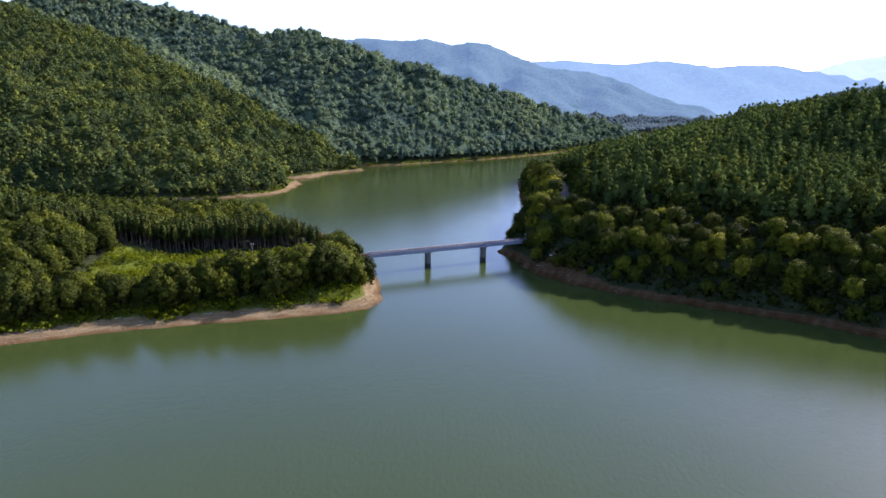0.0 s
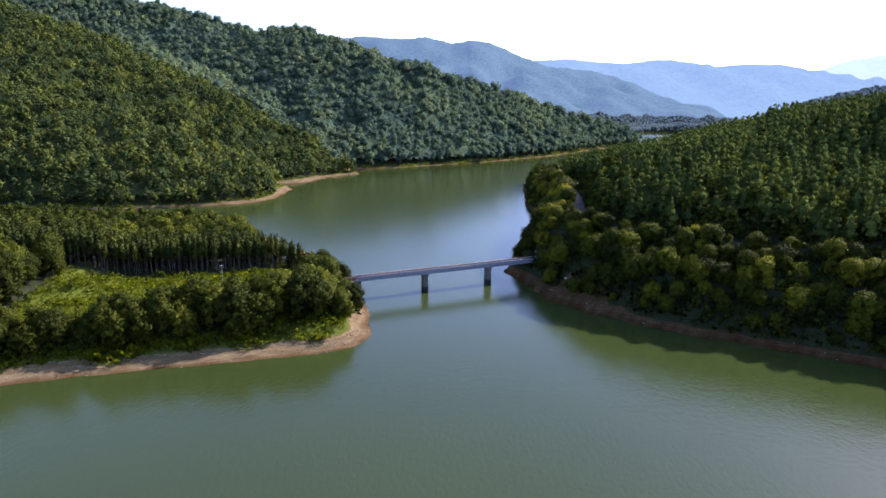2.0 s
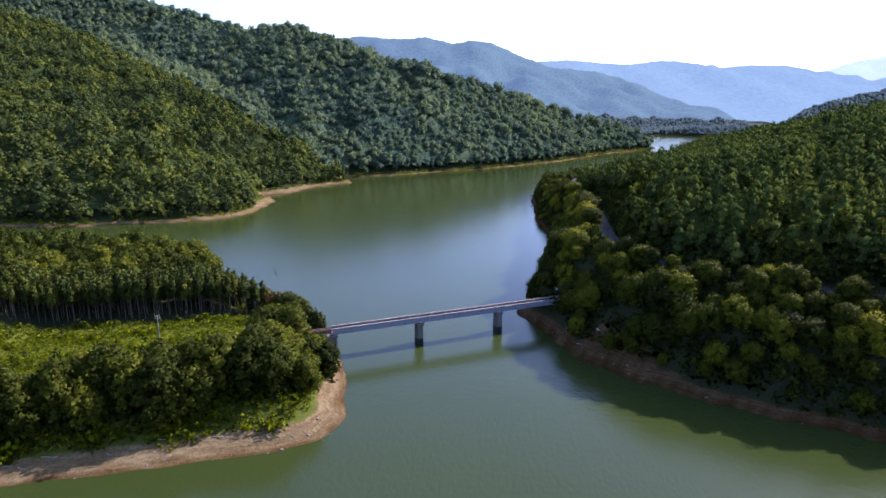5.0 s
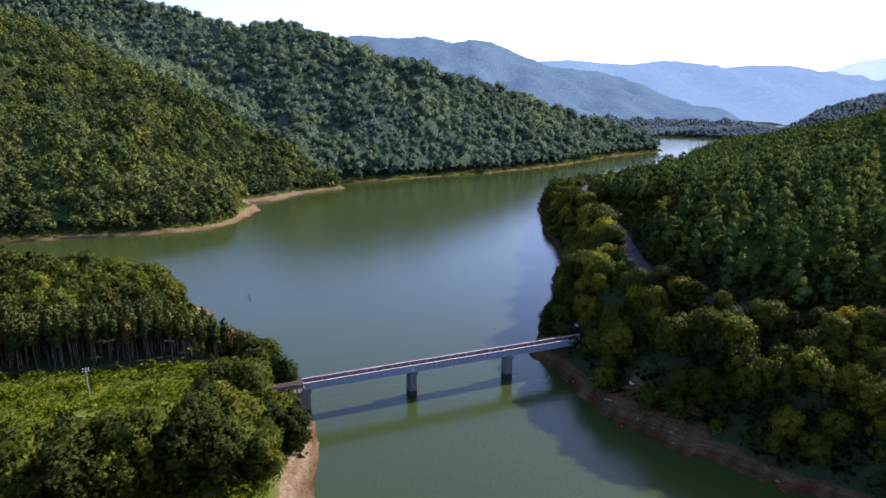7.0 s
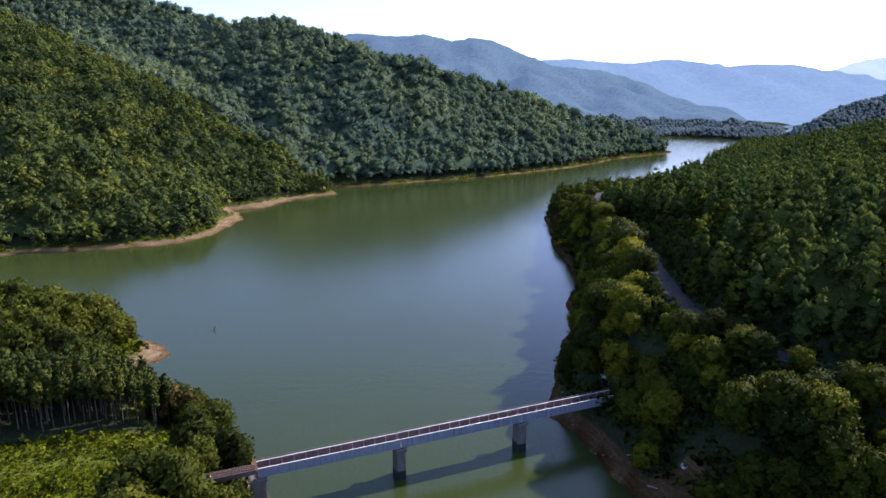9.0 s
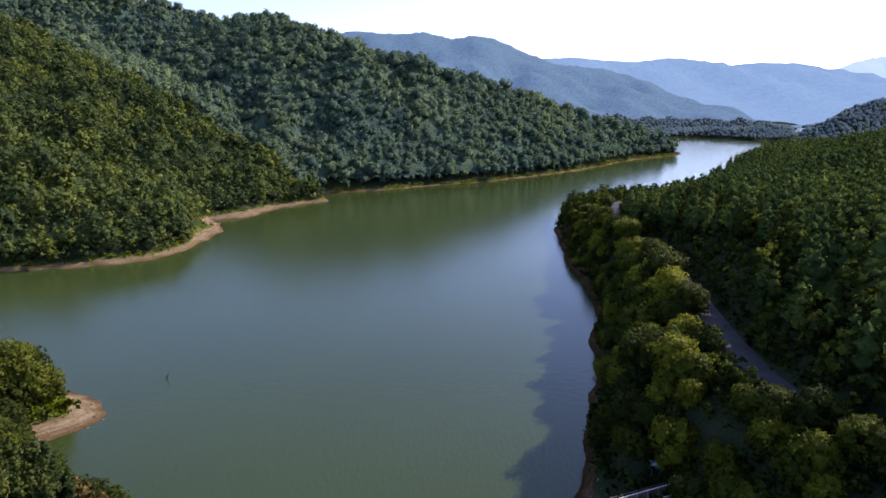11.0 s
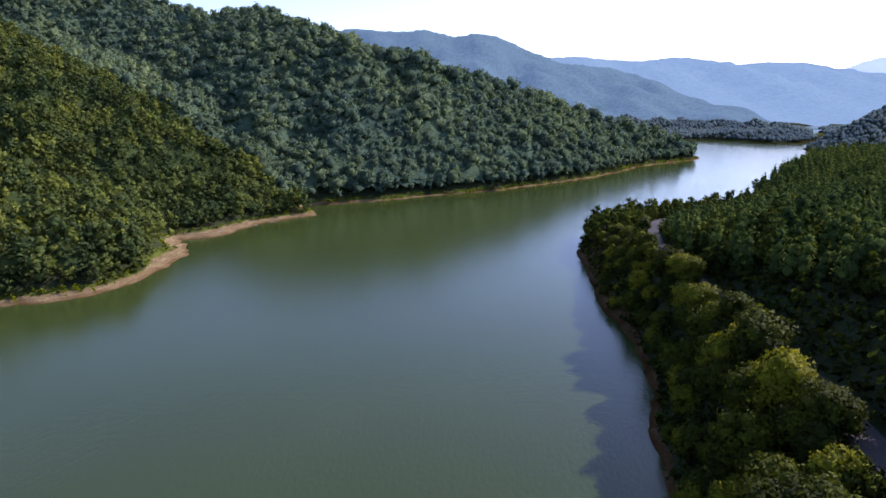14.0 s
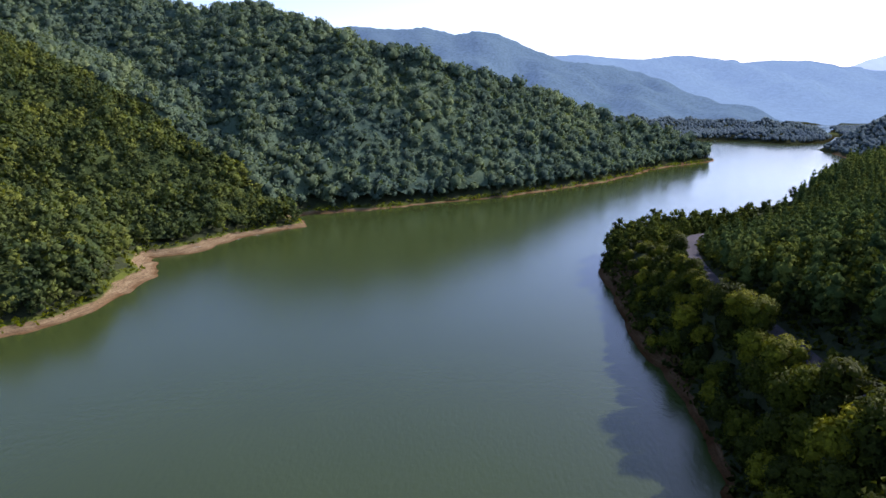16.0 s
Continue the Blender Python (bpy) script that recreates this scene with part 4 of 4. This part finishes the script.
for k in range(3):
    a, b = k * SPAN + 0.06, (k + 1) * SPAN - 0.06
    span = part("girder_span", box(bmesh.new(), a, b, -HALF - 0.012, -HALF + 0.012, TOP - DEEP, TOP - 0.05), M_GIRDER, bridge, "blue-grey painted plate girder span")
    part("girder_web", box(bmesh.new(), a, b, HALF - 0.012, HALF + 0.012, TOP - DEEP, TOP - 0.05), M_RUST, span, "rust-brown inner girder web")
    for side in (-HALF, HALF):
        part("top_flange", box(bmesh.new(), a, b, side - 0.13, side + 0.13, TOP - 0.05, TOP, 0.01), M_FLANGE, span, "cream weathered top flange")
        part("bottom_flange", box(bmesh.new(), a, b, side - 0.17, side + 0.17, TOP - DEEP - 0.05, TOP - DEEP, 0.01), M_GIRDER, span)
    # added plate: stops sun between the webs so the shadow on the water is solid
    part("shadow_plate", box(bmesh.new(), a, b, -HALF + 0.02, HALF - 0.02, TOP - DEEP - 0.04, TOP - DEEP - 0.02), M_RUST, span, "added rust-coloured plate that closes the span's shadow")
    n = 24
    for i in range(n + 1):
        xx = a + 0.1 + (b - a - 0.2) * i / n
        shared("stiffener", stiffener, span, pose(xx, -HALF - 0.095, TOP - DEEP + 0.03))
        shared("stiffener", stiffener, span, pose(xx, HALF + 0.095, TOP - DEEP + 0.03))
        if i % 2 == 0:
            shared("cross_frame", cross_frame, span, pose(xx, 0, TOP - DEEP))
        if i < n and i % 2 == 0:
            shared("lateral_brace", lateral, span, pose(xx + 1.1, 0, TOP - DEEP + 0.02, 0, 0, 49 if i % 4 else -49))

pipe = box(bmesh.new(), 1.0, 3 * SPAN - 1.0, HALF + 0.42, HALF + 0.48, TOP + 0.1, TOP + 0.16)
for i in range(16):
    box(pipe, 1.2 + i * 5.2, 1.26 + i * 5.2, HALF + 0.1, HALF + 0.48, TOP - 0.02, TOP + 0.1)
part("cable_conduit", pipe, M_RUST, bridge, "thin dark conduit along the far flange")

pier_base = -5.0
for k, wide in ((0, 1.5), (1, 1.05), (2, 1.05)):
    px = k * SPAN
    body = box(bmesh.new(), px - wide, px + wide, -1.6, 1.6, pier_base, TOP - DEEP - 0.85, 0.25, 0.12)
    pier = part("pier", body, M_PIER, bridge, "grey concrete pier dark and wet at the waterline")
    part("pier_cap", box(bmesh.new(), px - wide - 0.12, px + wide + 0.12, -1.75, 1.75, TOP - DEEP - 0.85, TOP - DEEP - 0.3, 0.08), M_PIER, pier)
    for sx in (-0.5, 0.5):
        for sy in (-HALF, HALF):
            part("bearing", box(bmesh.new(), px + sx - 0.22, px + sx + 0.22, sy - 0.22, sy + 0.22, TOP - DEEP - 0.3, TOP - DEEP - 0.05, 0.03), M_RUST, pier)
    if k:
        plat = bmesh.new()
        box(plat, px - 0.9, px + 1.7, 1.75, 2.5, TOP - DEEP - 0.55, TOP - DEEP - 0.48)
        for q in (px + 0.9, px + 1.65):
            box(plat, q - 0.03, q + 0.03, 2.44, 2.5, TOP - DEEP - 0.5, TOP - DEEP + 0.5)
        box(plat, px + 0.9, px + 1.68, 2.44, 2.5, TOP - DEEP + 0.44, TOP - DEEP + 0.5)
        box(plat, px + 1.05, px + 1.7, -0.4, 1.75, TOP - DEEP - 0.55, TOP - DEEP - 0.48)
        part("inspection_platform", plat, M_RUST, pier, "small steel inspection platform")
part("abutment", box(bmesh.new(), 3 * SPAN - 0.9, 3 * SPAN + 2.0, -2.4, 2.4, 1.0, TOP - DEEP - 0.3, 0.15), M_CONCRETE, bridge, "concrete abutment at the tunnel mouth")
part("ballast_wall", box(bmesh.new(), 3 * SPAN + 0.1, 3 * SPAN + 2.0, -2.3, 2.3, TOP - DEEP - 0.3, TOP - 0.4, 0.05), M_CONCRETE, bridge)

# short approach span with sleepers and rails still on it
low = TOP - 0.45
for side in (-0.7, 0.7):
    ag = box(bmesh.new(), -15.0, -0.15, side - 0.012, side + 0.012, low - 0.85, low)
    box(ag, -15.0, -0.15, side - 0.14, side + 0.14, low - 0.04, low)
    box(ag, -15.0, -0.15, side - 0.14, side + 0.14, low - 0.89, low - 0.85)
    part("approach_girder", ag, M_RUST, bridge, "rusty shallow approach girder")
sleeper = mesh_of("sleeper", box(bmesh.new(), -0.11, 0.11, -1.2, 1.2, 0, 0.2, 0.02), M_SLEEPER)
for i in range(42):
    shared("sleeper", sleeper, bridge, pose(-0.35 - i * 0.42, 0.03 * math.sin(i * 2.1), low + 0.004, 0, 0, 1.2 * math.sin(i * 1.7)))
for side in (-0.53, 0.53):
    rl = box(bmesh.new(), -18.0, -0.2, side - 0.035, side + 0.035, low + 0.2, low + 0.34)
    part("rail", box(rl, -18.0, -0.2, side - 0.06, side + 0.06, low + 0.2, low + 0.225), M_RAIL, bridge, "rust-red rail")
part("end_abutment", box(bmesh.new(), -17.5, -14.0, -2.0, 2.0, 0.5, low - 0.05, 0.1), M_CONCRETE, bridge)

# ---- tunnel mouth, sign, boat ----
portal = tagged(new("tunnel_portal"), "small dark concrete tunnel portal in the wooded bank", "tunnel")
portal.matrix_basis = pose(45.4 + 2.0 * math.cos(radians(AXIS)), 291.0 + 2.0 * math.sin(radians(AXIS)), 6.3, 0, 0, AXIS)


def portal_bm():
    """A headwall with an arched opening, as an extruded outline."""
    bm = bmesh.new()
    arch = [(2.0 * math.cos(math.radians(a)), 2.2 + 1.5 * math.sin(math.radians(a))) for a in range(0, 181, 15)]
    out = [(2.9, 0), (2.9, 4.3), (-2.9, 4.3), (-2.9, 0)]
    ring = [(2.0, 0)] + arch + [(-2.0, 0)]
    outer = []
    for yy, zz in ring:
        k = max(abs(yy) / 2.9, zz / 4.3, 0.01)
        outer.append((yy / k, zz / k) if zz > 0 else (math.copysign(2.9, yy), 0))
    rows = [[bm.verts.new((dx, yy, zz)) for yy, zz in pts] for dx in (0, 1.2) for pts in (ring, outer)]
    for i in range(len(ring) - 1):
        bm.faces.new((rows[0][i], rows[0][i + 1], rows[1][i + 1], rows[1][i]))
        bm.faces.new((rows[2][i + 1], rows[2][i], rows[3][i], rows[3][i + 1]))
        bm.faces.new((rows[0][i + 1], rows[0][i], rows[2][i], rows[2][i + 1]))
        bm.faces.new((rows[1][i], rows[1][i + 1], rows[3][i + 1], rows[3][i]))
    bmesh.ops.recalc_face_normals(bm, faces=bm.faces)
    return bm


part("headwall", portal_bm(), M_OLD_CONCRETE, portal)
part("coping", box(bmesh.new(), -0.25, 1.4, -3.0, 3.0, 4.3, 4.6, 0.05), M_OLD_CONCRETE, portal, "dark concrete coping")
lining = bmesh.new()
prof = [(2.05, -1.5)] + [(2.05 * math.cos(math.radians(a)), 2.2 + 1.55 * math.sin(math.radians(a))) for a in range(0, 181, 20)] + [(-2.05, -1.5)]
r1, r2 = [[lining.verts.new((dx, yy, zz)) for yy, zz in prof] for dx in (1.19, 14.0)]
for i in range(len(prof) - 1):
    lining.faces.new((r1[i], r1[i + 1], r2[i + 1], r2[i]))
lining.faces.new(r2)
part("lining", lining, M_DARK, portal)

sign = tagged(new("notice_board"), "grey-green board on two posts beside the track", "sign")
sz = float(ground([40.2], [294.5])[0][0])
sign.matrix_basis = pose(40.2, 294.5, sz, 0, 0, 10)
for sx in (-0.8, 0.8):
    part("post", box(bmesh.new(), sx - 0.06, sx + 0.06, -0.06, 0.06, -0.4, 3.4, 0.01), M_SIGN, sign)
part("board", box(bmesh.new(), -1.1, 1.1, -0.11, -0.065, 2.0, 3.5, 0.01), M_SIGN, sign)
part("notice", box(bmesh.new(), -0.8, 0.8, -0.13, -0.112, 2.75, 3.25, 0.004), M_WHITE, sign, "pale faded lettering panel")
part("roof", box(bmesh.new(), -1.3, 1.3, -0.4, 0.3, 3.55, 3.65, 0.02), M_SIGN, sign)

boat = tagged(new("rowing_boat"), "small white rowing boat hauled up on the bank", "boat")
bz0 = float(ground([46.3], [260.6])[0][0])
boat.matrix_basis = pose(46.3, 260.6, bz0 + 0.05, 4, 6, 60)
hull_bm = bmesh.new()
rows = []
for i in range(9):
    t = i / 8
    w = 0.62 * math.sin(math.pi * (0.12 + 0.8 * t) ** 0.8)
    keel = 0.06 + 0.28 * (2 * t - 1) ** 4
    rows.append([hull_bm.verts.new(((t - 0.5) * 3.0, s * w * k, keel + (0.55 - keel) * h)) for s, k, h in ((-1, 1, 1), (-1, 0.85, 0.45), (-1, 0.4, 0.06), (1, 0.4, 0.06), (1, 0.85, 0.45), (1, 1, 1))])
for ra, rb in zip(rows, rows[1:]):
    for j in range(5):
        hull_bm.faces.new((ra[j], ra[j + 1], rb[j + 1], rb[j]))
hull_bm.faces.new(rows[0]), hull_bm.faces.new(rows[-1][::-1])
bmesh.ops.recalc_face_normals(hull_bm, faces=hull_bm.faces)
bmesh.ops.solidify(hull_bm, geom=hull_bm.faces[:], thickness=0.04)
part("hull", hull_bm, M_WHITE, boat)
for bxx in (-0.6, 0.5):
    part("thwart", box(bmesh.new(), bxx - 0.12, bxx + 0.12, -0.52, 0.52, 0.38, 0.42, 0.01), M_DRIFT, boat)

# ---- road ----
rp = np.array(ROAD, float)[:, :2]
seg = np.concatenate([[0], np.cumsum(np.hypot(*np.diff(rp, axis=0).T))])
ss = np.linspace(0, seg[-1], 120)
rx, ry = np.interp(ss, seg, rp[:, 0]), np.interp(ss, seg, rp[:, 1])
for _ in range(6):
    rx[1:-1], ry[1:-1] = (rx[:-2] + rx[1:-1] * 2 + rx[2:]) / 4, (ry[:-2] + ry[1:-1] * 2 + ry[2:]) / 4
tx, ty = np.gradient(rx), np.gradient(ry)
ln = np.hypot(tx, ty)
nxv, nyv = -ty / ln, tx / ln
cols = [-2.9, -2.7, 2.7, 2.9]
rz = ground(rx, ry)[0]
rz = np.maximum(rz, np.maximum(ground(rx + 2.8 * nxv, ry + 2.8 * nyv)[0], ground(rx - 2.8 * nxv, ry - 2.8 * nyv)[0])) + 0.12
road_v = np.stack([np.stack([rx + c * nxv, ry + c * nyv, rz - (0.5 if abs(c) > 2.8 else 0)], 1) for c in cols], 1).reshape(-1, 3)
tagged(new("road", mesh_from("road", road_v, grid_faces(4, 120), M_ASPHALT, False)), "narrow grey asphalt road along the shore", "road", kind="structure")

# ---- poles, dead branch, driftwood ----


def utility_pole(x, y, h, tilt):
    zz = float(ground([x], [y])[0][0])
    top = tagged(new("utility_pole"), "pale wooden utility pole standing in the field", "pole", "poles of the field")
    top.matrix_basis = pose(x, y, zz, tilt, 0, 20)
    v, f = limb([(0, 0, -0.5), (0, 0, h * 0.5), (0, 0, h)], [0.11, 0.1, 0.08], 8)
    for nm, me in (("pole", mesh_from("pole", v, f, M_DRIFT)),):
        o = new(nm, me)
        o.parent = top
    for zc in (h - 0.4, h - 1.0):
        part("crossarm", box(bmesh.new(), -0.75, 0.75, -0.16, -0.06, zc - 0.06, zc + 0.06, 0.01), M_DRIFT, top)
        for sx in (-0.6, 0.0, 0.6):
            iv, jf = limb([(sx, -0.11, zc + 0.06), (sx, -0.11, zc + 0.14), (sx, -0.11, zc + 0.26)], [0.03, 0.06, 0.04], 6)
            o = new("insulator", mesh_from("insulator", iv, jf, M_WHITE))
            o.parent = top


utility_pole(-79.2, 253.6, 7.3, 0)
utility_pole(-39.6, 255.6, 5.2, 2)

branch = join([limb([(0, 0, -6.5), (0.1, 0, -0.5), (0.5, 0.1, 1.0), (1.1, 0.2, 2.5)], [0.16, 0.14, 0.1, 0.03]), limb([(0.3, 0.05, 0.5), (-0.1, 0, 1.3), (-0.25, -0.1, 2.1)], [0.09, 0.06, 0.02]),
               limb([(0.1, 0, 0.0), (-0.6, 0.1, 0.5), (-1.0, 0.1, 0.7)], [0.08, 0.05, 0.02])])
ob = tagged(new("dead_branch", mesh_from("dead_branch", *branch, M_DEADWOOD)), "dark dead branch sticking out of the water", "branch")
ob.matrix_basis = pose(-72, 348.5, 0)

rd = np.random.RandomState(5)
for i in range(26):
    if i < 14:
        t = rd.uniform(0, 1)
        lx, ly = -128 + 100 * t, 181 + 29 * t ** 0.75
        nx2, ny2 = -0.25, 0.96
    elif i < 18:
        lx, ly, nx2, ny2 = 38 + rd.uniform(-2, 2), 262 + rd.uniform(-4, 20), 0.9, 0.3
    else:
        t = rd.uniform(0, 1)
        lx, ly, nx2, ny2 = -121 + 38 * t, 575 + 58 * t, -0.9, 0.4
    off = rd.uniform(2.5, 6.5)
    lx, ly = lx + nx2 * off, ly + ny2 * off
    n = rd.uniform(0.8, 2.2)
    v, f = limb([(-n, 0, 0), (-n * 0.3, 0.1 * n, 0.03), (n * 0.5, -0.06 * n, 0.05), (n, 0.1 * n, 0.12)], [0.11, 0.12, 0.09, 0.04])
    o = tagged(new("driftwood_log", mesh_from("driftwood_log", v, f, M_DRIFT)), "bleached driftwood log lying on the sandy shore", "driftwood", "driftwood of the shore")
    o.matrix_basis = pose(lx, ly, float(ground([lx], [ly])[0][0]) + 0.07, 0, 0, rd.uniform(-40, 40))


# ---- stones along the waterline ----


def stone_strip():
    """Loose stones on the shores, too many to count."""
    r = np.random.RandomState(77)
    v0, f0 = ICO1
    pts = []
    for x0, x1, y0, y1, step, which, reach in ((-140, -20, 172, 345, 1.6, 0, 5.0), (22, 125, 195, 330, 1.5, 2, 4.0)):
        x, y = scatter(r, x0, x1, y0, y1, step)
        z, ds = ground(x, y)
        keep = (ds[which] > -0.6) & (ds[which] < reach) & (r.uniform(0, 1, len(x)) < 0.45)
        pts.append(np.stack([x, y, z], 1)[keep])
    pts = np.concatenate(pts)
    size = 0.10 + 0.38 * r.uniform(0, 1, len(pts)) ** 4
    lumps = v0[None] * (1 + 0.25 * r.normal(size=(len(pts), 12, 1))) * np.array([1, 0.8, 0.6]) * size[:, None, None]
    v = (lumps + pts[:, None] + np.array([0, 0, 0.02])).reshape(-1, 3)
    f = (f0[None] + (np.arange(len(pts)) * 12)[:, None, None]).reshape(-1, 3)
    tagged(new("shore_stones", mesh_from("shore_stones", v, f, M_STONE)), "loose brown stones along the waterline", "stones", kind="stuff")


stone_strip()
